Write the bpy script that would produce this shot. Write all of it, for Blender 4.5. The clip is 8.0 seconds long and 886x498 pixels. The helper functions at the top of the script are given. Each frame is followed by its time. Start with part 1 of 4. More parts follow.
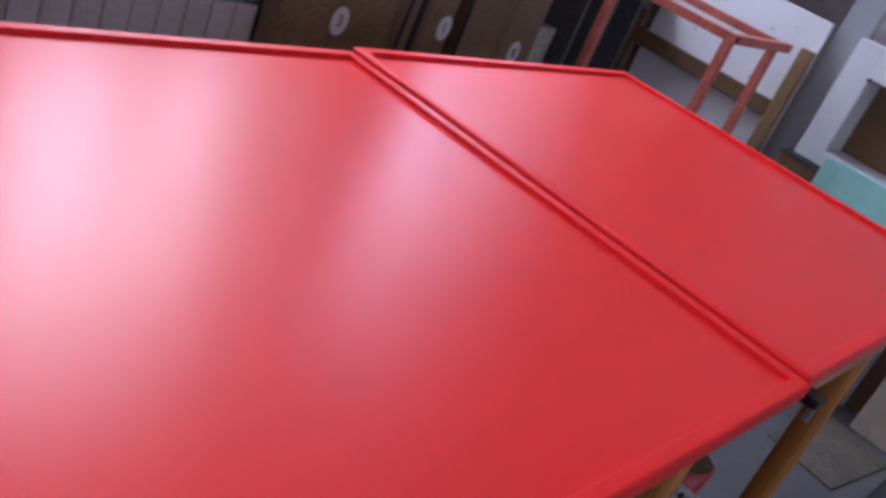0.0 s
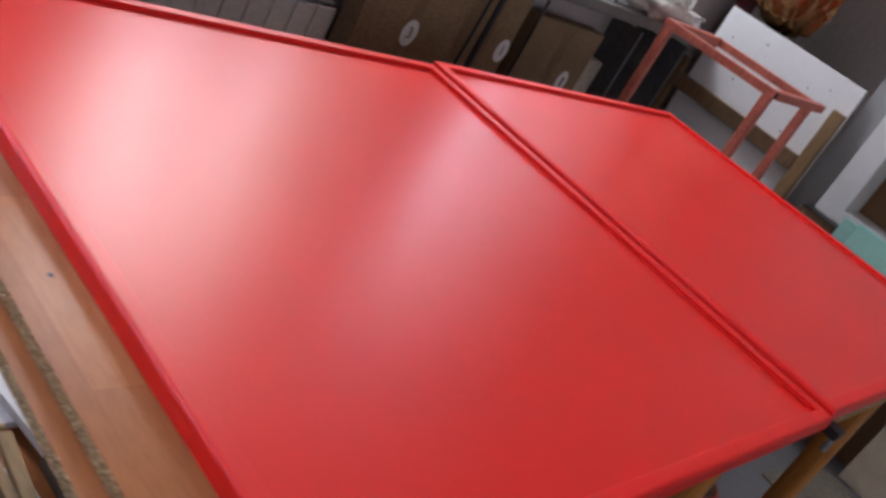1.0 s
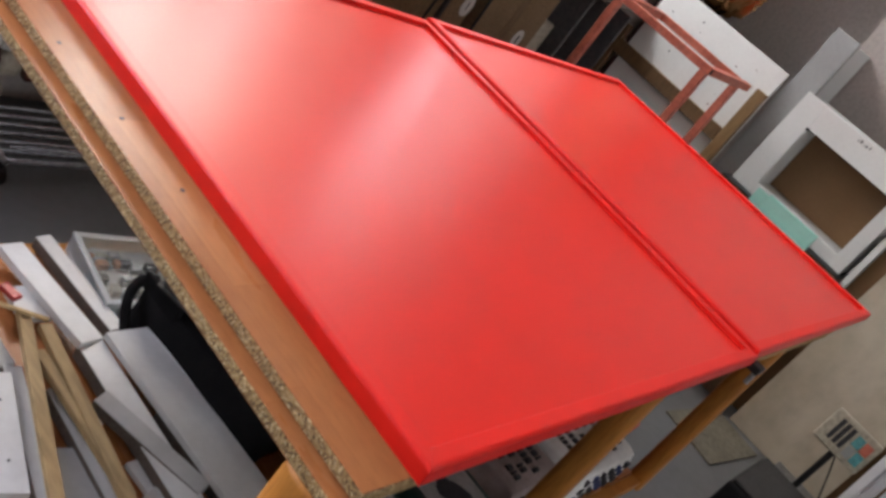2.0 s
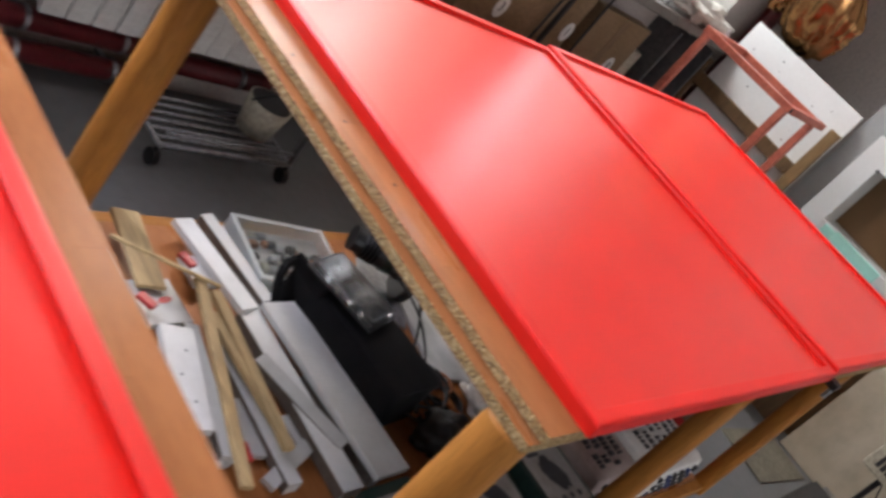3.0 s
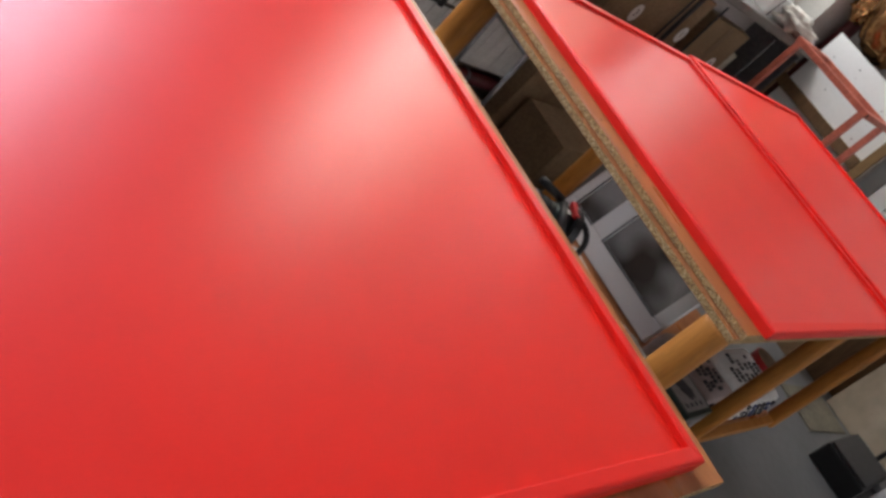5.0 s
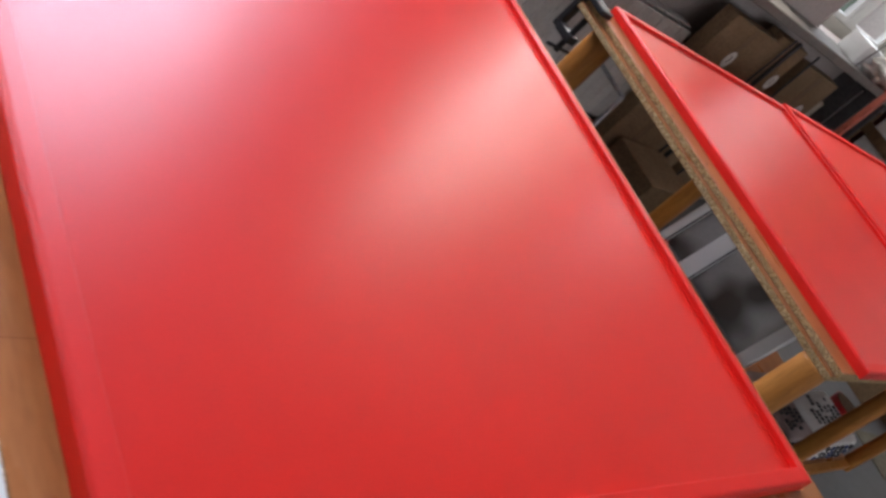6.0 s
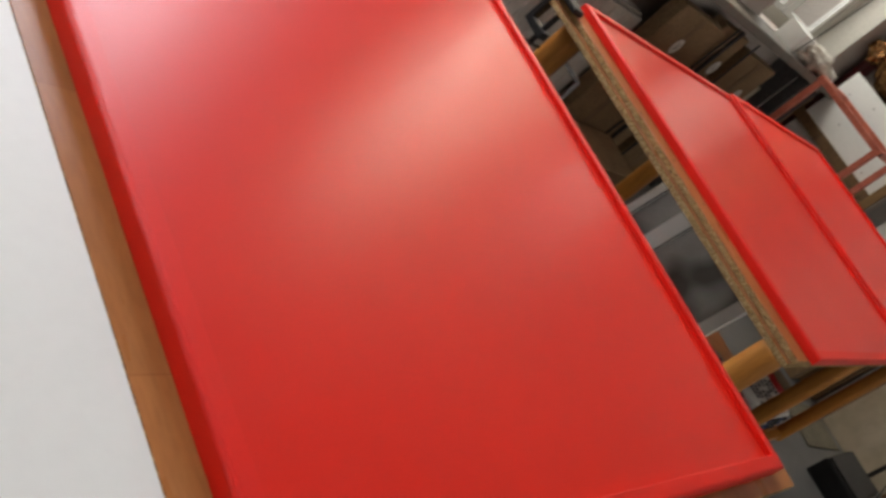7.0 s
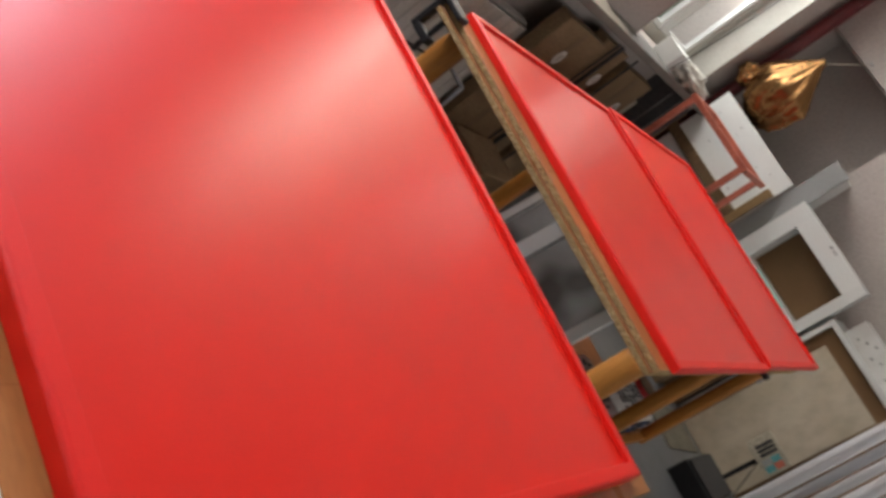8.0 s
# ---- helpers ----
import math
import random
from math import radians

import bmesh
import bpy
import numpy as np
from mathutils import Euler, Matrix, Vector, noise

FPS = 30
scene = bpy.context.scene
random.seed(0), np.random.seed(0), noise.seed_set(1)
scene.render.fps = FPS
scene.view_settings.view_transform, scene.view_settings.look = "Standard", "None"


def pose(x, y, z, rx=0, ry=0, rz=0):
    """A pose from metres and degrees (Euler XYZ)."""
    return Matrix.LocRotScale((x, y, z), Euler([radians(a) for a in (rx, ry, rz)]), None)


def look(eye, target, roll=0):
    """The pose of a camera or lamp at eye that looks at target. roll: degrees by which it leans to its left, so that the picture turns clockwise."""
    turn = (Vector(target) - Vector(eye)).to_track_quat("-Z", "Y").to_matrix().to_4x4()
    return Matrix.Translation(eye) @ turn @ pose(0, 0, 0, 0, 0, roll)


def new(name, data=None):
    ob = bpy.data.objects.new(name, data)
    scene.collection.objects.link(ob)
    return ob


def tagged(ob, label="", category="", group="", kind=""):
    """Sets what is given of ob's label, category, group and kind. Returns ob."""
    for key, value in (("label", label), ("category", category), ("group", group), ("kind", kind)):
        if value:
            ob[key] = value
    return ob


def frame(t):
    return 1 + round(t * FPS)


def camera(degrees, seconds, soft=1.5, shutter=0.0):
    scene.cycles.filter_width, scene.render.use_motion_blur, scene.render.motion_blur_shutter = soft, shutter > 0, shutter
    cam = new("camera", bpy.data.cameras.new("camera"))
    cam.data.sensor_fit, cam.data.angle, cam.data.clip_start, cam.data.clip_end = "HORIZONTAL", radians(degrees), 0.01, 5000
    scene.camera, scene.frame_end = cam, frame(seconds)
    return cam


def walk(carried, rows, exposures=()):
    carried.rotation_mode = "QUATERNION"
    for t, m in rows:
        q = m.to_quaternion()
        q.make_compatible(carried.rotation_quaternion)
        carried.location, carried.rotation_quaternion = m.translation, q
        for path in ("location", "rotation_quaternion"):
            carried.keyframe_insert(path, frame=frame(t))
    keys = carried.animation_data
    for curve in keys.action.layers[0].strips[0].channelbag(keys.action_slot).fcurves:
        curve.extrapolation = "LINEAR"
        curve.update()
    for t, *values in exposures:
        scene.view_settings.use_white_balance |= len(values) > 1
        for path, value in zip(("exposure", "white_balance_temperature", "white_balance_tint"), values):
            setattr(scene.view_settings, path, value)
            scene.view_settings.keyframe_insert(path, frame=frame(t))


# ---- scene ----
FOV = 50.21
ROWS = [
    (0.0, -0.303, -0.248, 1.572, 62.9, -21.58, -45.57),
    (0.5, -0.374, -0.298, 1.574, 60.51, -24.06, -40.19),
    (1.0, -0.511, -0.250, 1.559, 62.5, -27.86, -42.45),
    (1.2, -0.584, -0.211, 1.557, 62.21, -28.5, -44.64),
    (2.3, -0.905, -0.274, 1.557, 60.33, -36.47, -45.27),
    (2.5, -0.959, -0.282, 1.546, 59.71, -37.45, -43.81),
    (3.0, -1.145, -0.262, 1.527, 58.4, -37.46, -41.04),
    (3.5, -1.369, -0.256, 1.522, 56.99, -36.38, -41.57),
    (4.0, -1.537, -0.340, 1.520, 56.45, -37.39, -38.28),
    (4.2, -1.599, -0.356, 1.511, 54.58, -37.3, -35.72),
    (5.3, -2.079, -0.373, 1.532, 53.18, -41.29, -36.46),
    (5.5, -2.097, -0.390, 1.511, 53.06, -41.9, -35.3),
    (6.0, -2.205, -0.390, 1.518, 50.89, -40.58, -30.19),
    (6.5, -2.278, -0.373, 1.510, 51.2, -40.78, -31.62),
    (7.0, -2.369, -0.319, 1.505, 51.58, -43.89, -34.55),
    (7.5, -2.362, -0.314, 1.515, 55.87, -45.04, -38.75),
    (8.0, -2.368, -0.313, 1.526, 56.24, -49.71, -41.2),
]
EXPOSURES = [(0.0, -0.33, 5150, 28), (0.5, -0.66, 5050, 29), (1.2, -0.36, 6200, 16), (2.4, 0.06, 6450, 13), (3.5, 0.33, 6300, 12), (4.2, 0.05, 6450, 11), (5.4, -0.19, 6400, 13), (6.0, -0.26, 6200, 14), (6.5, -0.54, 7050, 10), (7.0, -0.53, 7250, 9), (8.0, -0.25, 6800, 10)]
WINDOW_POWER = 74.0

cam = camera(FOV, 8.0, soft=3.0, shutter=0.5)
walk(cam, [(t, pose(x, y, z, rx, ry, rz)) for t, x, y, z, rx, ry, rz in ROWS], EXPOSURES)

# ---- world and daylight ----
world = bpy.data.worlds.new("sky")
scene.world = world
world.use_nodes = True
wn = world.node_tree.nodes
sky = wn.new("ShaderNodeTexSky")
sky.sky_type, sky.sun_disc, sky.sun_elevation, sky.sun_rotation = "NISHITA", False, radians(40), radians(200)
wn["Background"].inputs["Strength"].default_value = 0.15
world.node_tree.links.new(sky.outputs["Color"], wn["Background"].inputs["Color"])
sun_data = bpy.data.lights.new("sun", "SUN")
sun_data.energy, sun_data.angle, sun_data.color = 0.8, radians(12), (1.0, 0.96, 0.9)
sun = new("sun", sun_data)
sun.matrix_world = look((0, 0, 8), (0.6, -1.6, 6.0))

YW = 2.0          # inner face of the window wall
WINDOWS = [(-4.6, -3.5), (-2.9, -1.8), (-1.2, -0.15), (0.85, 1.95), (2.45, 3.6)]
HORIZON = 1.72    # the yard and trees stand below this height
DIM = [1.0, 1.05, 1.22, 0.93, 0.66]   # trees stand before the last one
SILL, HEAD = 1.12, 3.0
Y0 = -4.2         # inner face of the opposite wall, behind the camera
BACK_WINDOWS = [(-5.2, -3.6), (-2.8, -1.2), (-0.4, 1.2), (2.0, 3.6)]
BACK_POWER = 17.0
for x0, x1 in BACK_WINDOWS:
    lamp = bpy.data.lights.new("back_window_daylight", "AREA")
    lamp.shape, lamp.size, lamp.size_y, lamp.energy, lamp.color = "RECTANGLE", x1 - x0 - 0.1, HEAD - SILL - 0.1, BACK_POWER, (0.97, 0.98, 1.0)
    ob = new("back_window_daylight", lamp)
    ob.matrix_world = look(((x0 + x1) / 2, Y0 - 0.47, (SILL + HEAD) / 2), ((x0 + x1) / 2, 0, (SILL + HEAD) / 2))
TINTS = [(0.84, 0.9, 1.0), (0.84, 0.9, 1.0), (0.8, 0.82, 1.0), (1.0, 0.93, 0.82), (0.96, 0.98, 1.0)]   # open sky, or sunlit trees
for (x0, x1), dim, tint in zip(WINDOWS, DIM, TINTS):
    lamp = bpy.data.lights.new("window_daylight", "AREA")
    lamp.shape, lamp.size, lamp.size_y, lamp.energy, lamp.color = "RECTANGLE", x1 - x0 - 0.1, HEAD - HORIZON, WINDOW_POWER * dim, tint
    ob = new("window_daylight", lamp)
    ob.matrix_world = look(((x0 + x1) / 2, YW + 0.47, (HORIZON + HEAD) / 2), ((x0 + x1) / 2, 0, (HORIZON + HEAD) / 2))


# ---- materials ----
def mat(name, base, rough=0.5, metal=0.0, var=None, scale=8.0, amount=0.5, bump=0.0, bump_scale=60.0, stretch=(1, 1, 1), spec=0.5, coat=0.0, detail=4.0, fine=None, random_shade=0.0, coat_rough=0.1):
    """Surface with a large-scale tint, a fine grain and a bump."""
    m = bpy.data.materials.new(name)
    m.use_nodes = True
    n, l = m.node_tree.nodes, m.node_tree.links
    b = n["Principled BSDF"]
    b.inputs["Metallic"].default_value, b.inputs["Specular IOR Level"].default_value = metal, spec
    b.inputs["Coat Weight"].default_value, b.inputs["Coat Roughness"].default_value = coat, coat_rough
    co, mp = n.new("ShaderNodeTexCoord"), n.new("ShaderNodeMapping")
    l.new(co.outputs["Object"], mp.inputs["Vector"])
    mp.inputs["Scale"].default_value = stretch
    big, small = n.new("ShaderNodeTexNoise"), n.new("ShaderNodeTexNoise")
    for t, s in ((big, scale), (small, bump_scale)):
        l.new(mp.outputs["Vector"], t.inputs["Vector"])
        t.inputs["Scale"].default_value, t.inputs["Detail"].default_value = s, detail
    ramp = n.new("ShaderNodeValToRGB")
    ramp.color_ramp.elements[0].position, ramp.color_ramp.elements[1].position = 0.5 - 0.3 * (1 - amount) - 0.05, 0.5 + 0.3 * (1 - amount) + 0.05
    l.new(big.outputs["Fac"], ramp.inputs["Fac"])
    mix = n.new("ShaderNodeMix")
    mix.data_type = "RGBA"
    mix.inputs["A"].default_value = (*base, 1)
    mix.inputs["B"].default_value = (*(var or [c * 0.82 for c in base]), 1)
    l.new(ramp.outputs["Color"], mix.inputs["Factor"])
    last = mix.outputs["Result"]
    g = n.new("ShaderNodeMix")
    g.data_type, g.blend_type = "RGBA", "MULTIPLY"
    g.inputs["Factor"].default_value = 0.35 if fine is None else fine
    l.new(last, g.inputs["A"])
    gr = n.new("ShaderNodeValToRGB")
    gr.color_ramp.elements[0].position, gr.color_ramp.elements[1].position = 0.3, 0.6
    l.new(small.outputs["Fac"], gr.inputs["Fac"])
    l.new(gr.outputs["Color"], g.inputs["B"])
    last = g.outputs["Result"]
    if random_shade:
        info, hs, mr = n.new("ShaderNodeObjectInfo"), n.new("ShaderNodeHueSaturation"), n.new("ShaderNodeMapRange")
        mr.inputs["To Min"].default_value, mr.inputs["To Max"].default_value = 1 - random_shade, 1 + random_shade * 0.4
        l.new(info.outputs["Random"], mr.inputs["Value"])
        l.new(mr.outputs["Result"], hs.inputs["Value"])
        l.new(last, hs.inputs["Color"])
        last = hs.outputs["Color"]
    l.new(last, b.inputs["Base Color"])
    rr = n.new("ShaderNodeMapRange")
    rr.inputs["To Min"].default_value, rr.inputs["To Max"].default_value = max(rough - 0.06, 0.02), min(rough + 0.06, 1)
    l.new(big.outputs["Fac"], rr.inputs["Value"])
    l.new(rr.outputs["Result"], b.inputs["Roughness"])
    if bump:
        bp = n.new("ShaderNodeBump")
        bp.inputs["Strength"].default_value, bp.inputs["Distance"].default_value = bump, 0.002
        l.new(small.outputs["Fac"], bp.inputs["Height"])
        l.new(bp.outputs["Normal"], b.inputs["Normal"])
    return m


def chip_mat():
    """Raw chipboard edge: pale and dark chips pressed together."""
    m = mat("chipboard_edge", (0.42, 0.27, 0.11), 0.9, bump=0.6, bump_scale=220)
    n, l = m.node_tree.nodes, m.node_tree.links
    v = n.new("ShaderNodeTexVoronoi")
    v.inputs["Scale"].default_value = 430
    co = n.new("ShaderNodeTexCoord")
    mp = n.new("ShaderNodeMapping")
    mp.inputs["Scale"].default_value = (1, 0.75, 1)
    l.new(co.outputs["Object"], mp.inputs["Vector"])
    l.new(mp.outputs["Vector"], v.inputs["Vector"])
    r = n.new("ShaderNodeValToRGB")
    e = r.color_ramp.elements
    e[0].position, e[0].color = 0.0, (0.09, 0.05, 0.02, 1)
    e[1].position, e[1].color = 1.0, (0.75, 0.6, 0.33, 1)
    for p, c in ((0.3, (0.27, 0.165, 0.062, 1)), (0.5, (0.38, 0.24, 0.09, 1)), (0.75, (0.46, 0.31, 0.13, 1))):
        k = e.new(p)
        k.color = c
    s = n.new("ShaderNodeSeparateColor")
    l.new(v.outputs["Color"], s.inputs["Color"])
    l.new(s.outputs["Red"], r.inputs["Fac"])
    l.new(r.outputs["Color"], n["Principled BSDF"].inputs["Base Color"])
    bp = n.new("ShaderNodeBump")
    bp.inputs["Strength"].default_value, bp.inputs["Distance"].default_value = 0.8, 0.004
    l.new(v.outputs["Distance"], bp.inputs["Height"])
    l.new(bp.outputs["Normal"], n["Principled BSDF"].inputs["Normal"])
    return m


def clear_mat(name, tint=(1, 1, 1), rough=0.05, ior=1.45):
    m = bpy.data.materials.new(name)
    m.use_nodes = True
    b = m.node_tree.nodes["Principled BSDF"]
    b.inputs["Base Color"].default_value = (*tint, 1)
    b.inputs["Transmission Weight"].default_value, b.inputs["Roughness"].default_value, b.inputs["IOR"].default_value = 1.0, rough, ior
    return m


RED = mat("red_paint", (0.68, 0.012, 0.0045), 0.5, var=(0.64, 0.011, 0.004), scale=3, bump=0.015, bump_scale=350, spec=0.08, coat=1.0, coat_rough=0.315, fine=0.05)
RED.node_tree.nodes["Principled BSDF"].inputs["Coat IOR"].default_value = 1.33
RIM = mat("red_rim_paint", (0.72, 0.013, 0.007), 0.5, var=(0.66, 0.012, 0.006), scale=5, bump=0.05, bump_scale=300, spec=0.12, coat=0.5, coat_rough=0.33, fine=0.05)
BEECH = mat("beech_laminate", (0.44, 0.175, 0.06), 0.29, var=(0.35, 0.13, 0.043), scale=6, bump=0.02, bump_scale=70, stretch=(2.5, 0.5, 2.5), fine=0.14, spec=0.16)
n, l = BEECH.node_tree.nodes, BEECH.node_tree.links
staves, turn, tint, co = n.new("ShaderNodeTexBrick"), n.new("ShaderNodeMapping"), n.new("ShaderNodeMix"), n.new("ShaderNodeTexCoord")
turn.inputs["Rotation"].default_value = (0, 0, radians(90))
l.new(co.outputs["Object"], turn.inputs["Vector"])
l.new(turn.outputs["Vector"], staves.inputs["Vector"])
for k, v in (("Color1", (1, 1, 1, 1)), ("Color2", (0.72, 0.69, 0.66, 1)), ("Mortar", (0.7, 0.64, 0.58, 1)), ("Scale", 1.0), ("Mortar Size", 0.0008), ("Brick Width", 0.31), ("Row Height", 0.058)):
    staves.inputs[k].default_value = v
tint.data_type, tint.blend_type = "RGBA", "MULTIPLY"
tint.inputs["Factor"].default_value = 0.8
l.new(n["Principled BSDF"].inputs["Base Color"].links[0].from_socket, tint.inputs["A"])
l.new(staves.outputs["Color"], tint.inputs["B"])
l.new(tint.outputs["Result"], n["Principled BSDF"].inputs["Base Color"])
CHIP = chip_mat()
PINE = mat("varnished_pine", (0.47, 0.195, 0.034), 0.5, var=(0.39, 0.148, 0.024), scale=6, bump=0.08, bump_scale=70, stretch=(3, 3, 0.3), spec=0.3, fine=0.25)
WHITE = mat("white_laminate", (0.74, 0.75, 0.73), 0.5, var=(0.7, 0.705, 0.685), scale=2, bump=0.02, fine=0.04, random_shade=0.12)
SMOOTHW = mat("plain_white_laminate", (0.8, 0.8, 0.77), 0.5, var=(0.77, 0.77, 0.74), scale=1.5, fine=0.02)
WORN = mat("worn_white_strip", (0.7, 0.71, 0.7), 0.4, var=(0.52, 0.51, 0.48), scale=5, amount=0.3, bump=0.05, fine=0.06, random_shade=0.35)
FIBRE = mat("bare_fibreboard", (0.2, 0.16, 0.125), 0.85, var=(0.15, 0.115, 0.09), scale=12, bump=0.1, bump_scale=150, random_shade=0.2)
RAW = mat("raw_pine", (0.55, 0.4, 0.2), 0.65, var=(0.45, 0.3, 0.13), scale=9, bump=0.1, bump_scale=80, stretch=(1, 0.15, 1), random_shade=0.2)
BROWNWOOD = mat("brown_board", (0.19, 0.11, 0.048), 0.6, var=(0.14, 0.078, 0.032), scale=5, bump=0.1, bump_scale=60, stretch=(1, 1, 0.2))
HARDBOARD = mat("brown_hardboard", (0.23, 0.125, 0.05), 0.6, var=(0.18, 0.095, 0.036), scale=2.5, bump=0.04, bump_scale=120, fine=0.1)
OLDWOOD = mat("old_timber", (0.32, 0.2, 0.085), 0.6, var=(0.24, 0.14, 0.055), scale=6, bump=0.1, stretch=(2, 2, 0.2))
CARD = mat("cardboard", (0.23, 0.145, 0.075), 0.85, var=(0.185, 0.115, 0.055), scale=6, bump=0.08, bump_scale=90, random_shade=0.15)
FLATCARD = mat("dusty_cardboard", (0.2, 0.18, 0.13), 0.85, var=(0.16, 0.14, 0.1), scale=6, bump=0.06, bump_scale=60)
FLOOR = mat("concrete_floor", (0.185, 0.19, 0.195), 0.5, var=(0.12, 0.12, 0.12), scale=1.6, amount=0.2, bump=0.05, bump_scale=25, fine=0.1)
PLASTER = mat("grey_plaster", (0.5, 0.445, 0.41), 0.85, var=(0.42, 0.37, 0.34), scale=1.5, amount=0.3, bump=0.2, bump_scale=50, fine=0.15)
FRAMEW = mat("cream_window_paint", (0.5, 0.49, 0.44), 0.5, var=(0.44, 0.425, 0.375), scale=4, bump=0.05, fine=0.1)
SILLP = mat("dull_sill_paint", (0.2, 0.185, 0.165), 0.55, var=(0.15, 0.138, 0.122), scale=4, bump=0.06, fine=0.15)
GRASS = mat("pale_grass", (0.16, 0.24, 0.1), 0.9, var=(0.1, 0.17, 0.065), scale=0.8, bump=0.4, bump_scale=30)
CEIL = mat("ceiling_paint", (0.45, 0.45, 0.43), 0.9, scale=2, bump=0.1)
ALU = mat("bare_aluminium", (0.9, 0.905, 0.92), 0.34, metal=0.45, var=(0.78, 0.785, 0.8), scale=5, bump=0.03, stretch=(1, 1, 0.1), fine=0.05)
STEEL = mat("grey_steel", (0.42, 0.43, 0.45), 0.4, metal=0.9, scale=10, bump=0.05)
RADW = mat("radiator_enamel", (0.7, 0.69, 0.66), 0.4, var=(0.6, 0.59, 0.56), scale=5, bump=0.03, fine=0.15)
PIPE = mat("dark_red_pipe", (0.13, 0.009, 0.012), 0.45, var=(0.085, 0.008, 0.01), scale=9, bump=0.1)
CORAL = mat("coral_painted_tube", (0.6, 0.17, 0.11), 0.45, var=(0.45, 0.11, 0.07), scale=12, bump=0.1, fine=0.3)
BLACK = mat("black_plastic", (0.009, 0.009, 0.01), 0.45, var=(0.016, 0.016, 0.017), scale=12, bump=0.1)
CLOTH = mat("black_fabric", (0.006, 0.006, 0.007), 0.9, var=(0.012, 0.011, 0.011), scale=20, bump=0.3, bump_scale=300, spec=0.15)
GREEN = mat("green_tool_casing", (0.014, 0.035, 0.028), 0.4, scale=10, bump=0.05)
REDP = mat("red_plastic", (0.5, 0.02, 0.02), 0.4, scale=9)
GOLD = mat("gold_foil", (0.29, 0.155, 0.062), 0.27, metal=1.0, var=(0.27, 0.135, 0.055), scale=3, bump=0.1, bump_scale=10, stretch=(1.6, 1.6, 0.5), fine=0.0)
DARKP = mat("dark_grey_plastic", (0.07, 0.07, 0.075), 0.5, var=(0.1, 0.1, 0.1), scale=9, bump=0.05)
CASELID = mat("scuffed_dark_lid", (0.035, 0.034, 0.034), 0.6, var=(0.055, 0.053, 0.052), scale=9, bump=0.05)
OSB = mat("stained_beige_board", (0.58, 0.52, 0.42), 0.75, var=(0.42, 0.35, 0.25), scale=5, amount=0.1, bump=0.06, bump_scale=14, stretch=(1, 1, 0.75), fine=0.16, detail=9)
TEAL = mat("pale_teal_foam", (0.36, 0.7, 0.62), 0.7, var=(0.33, 0.65, 0.57), scale=3, bump=0.04, fine=0.06)
GREYP = mat("grey_painted_board", (0.33, 0.34, 0.335), 0.5, var=(0.29, 0.3, 0.295), scale=2, bump=0.03, fine=0.06)
BEIGE = mat("beige_plastic", (0.48, 0.44, 0.35), 0.5, var=(0.4, 0.36, 0.28), scale=8, bump=0.05)
PAPER = mat("printed_paper", (0.72, 0.71, 0.68), 0.7, scale=7, bump=0.1, fine=0.1)
# carton print panels, dimmer than the plain printed paper
DULLP = mat("dull_printed_board", (0.3, 0.275, 0.26), 0.7, var=(0.24, 0.215, 0.2), scale=9, bump=0.05, fine=0.2)
# pinkish sack paper, its colour darkened for the shade under the table
SACK = mat("shaded_sack_paper", (0.36, 0.285, 0.265), 0.6, var=(0.29, 0.215, 0.2), scale=6, bump=0.2, bump_scale=40, fine=0.2)
RAG = mat("white_rag", (0.7, 0.68, 0.62), 0.9, var=(0.5, 0.47, 0.4), scale=14, bump=0.4, bump_scale=120)
INK = mat("dark_print", (0.03, 0.03, 0.035), 0.6)
BLUE = mat("blue_print", (0.03, 0.05, 0.16), 0.6)
AQUA = mat("aqua_keypad", (0.12, 0.42, 0.45), 0.5)
MARBLE = mat("marbled_white_board", (0.68, 0.69, 0.68), 0.35, var=(0.3, 0.31, 0.32), scale=7, amount=0.75, bump=0.02, stretch=(1, 0.5, 1), fine=0.1)
COPPER = mat("orange_cable", (0.42, 0.13, 0.03), 0.5, scale=9)
GLASS = clear_mat("window_glass", (1, 1, 1), 0.0)
LID = clear_mat("clear_plastic", (0.92, 0.96, 0.97), 0.16, 1.25)
MILKY = clear_mat("milky_plastic", (0.8, 0.84, 0.85), 0.4, 1.35)
MILKY.node_tree.nodes["Principled BSDF"].inputs["Transmission Weight"].default_value = 0.75
LID.node_tree.nodes["Principled BSDF"].inputs["Transmission Weight"].default_value = 0.975
# pale noise blotches paint reflections into the dark glass colour
SMOKE = mat("dark_glass_painted_glare", (0.07, 0.058, 0.05), 0.14, metal=0.3, var=(0.36, 0.35, 0.34), scale=5, amount=0.75, fine=0.05, detail=1.0)


# ---- mesh helpers ----
def box(bm, x0, x1, y0, y1, z0, z1, bevel=0.0, m=None):
    """An axis-aligned block, optionally bevelled and moved by m."""
    r = bmesh.ops.create_cube(bm, size=1)
    vs = r["verts"]
    bmesh.ops.transform(bm, matrix=Matrix.LocRotScale(((x0 + x1) / 2, (y0 + y1) / 2, (z0 + z1) / 2), None, (abs(x1 - x0), abs(y1 - y0), abs(z1 - z0))), verts=vs)
    if bevel:
        es = list({e for v in vs for e in v.link_edges})
        r = bmesh.ops.bevel(bm, geom=es, offset=bevel, segments=2, affect="EDGES", profile=0.6)
        vs = list({v for f in r["faces"] for v in f.verts} | {v for v in vs if v.is_valid})
    if m is not None:
        bmesh.ops.transform(bm, matrix=m, verts=vs)
    return bm


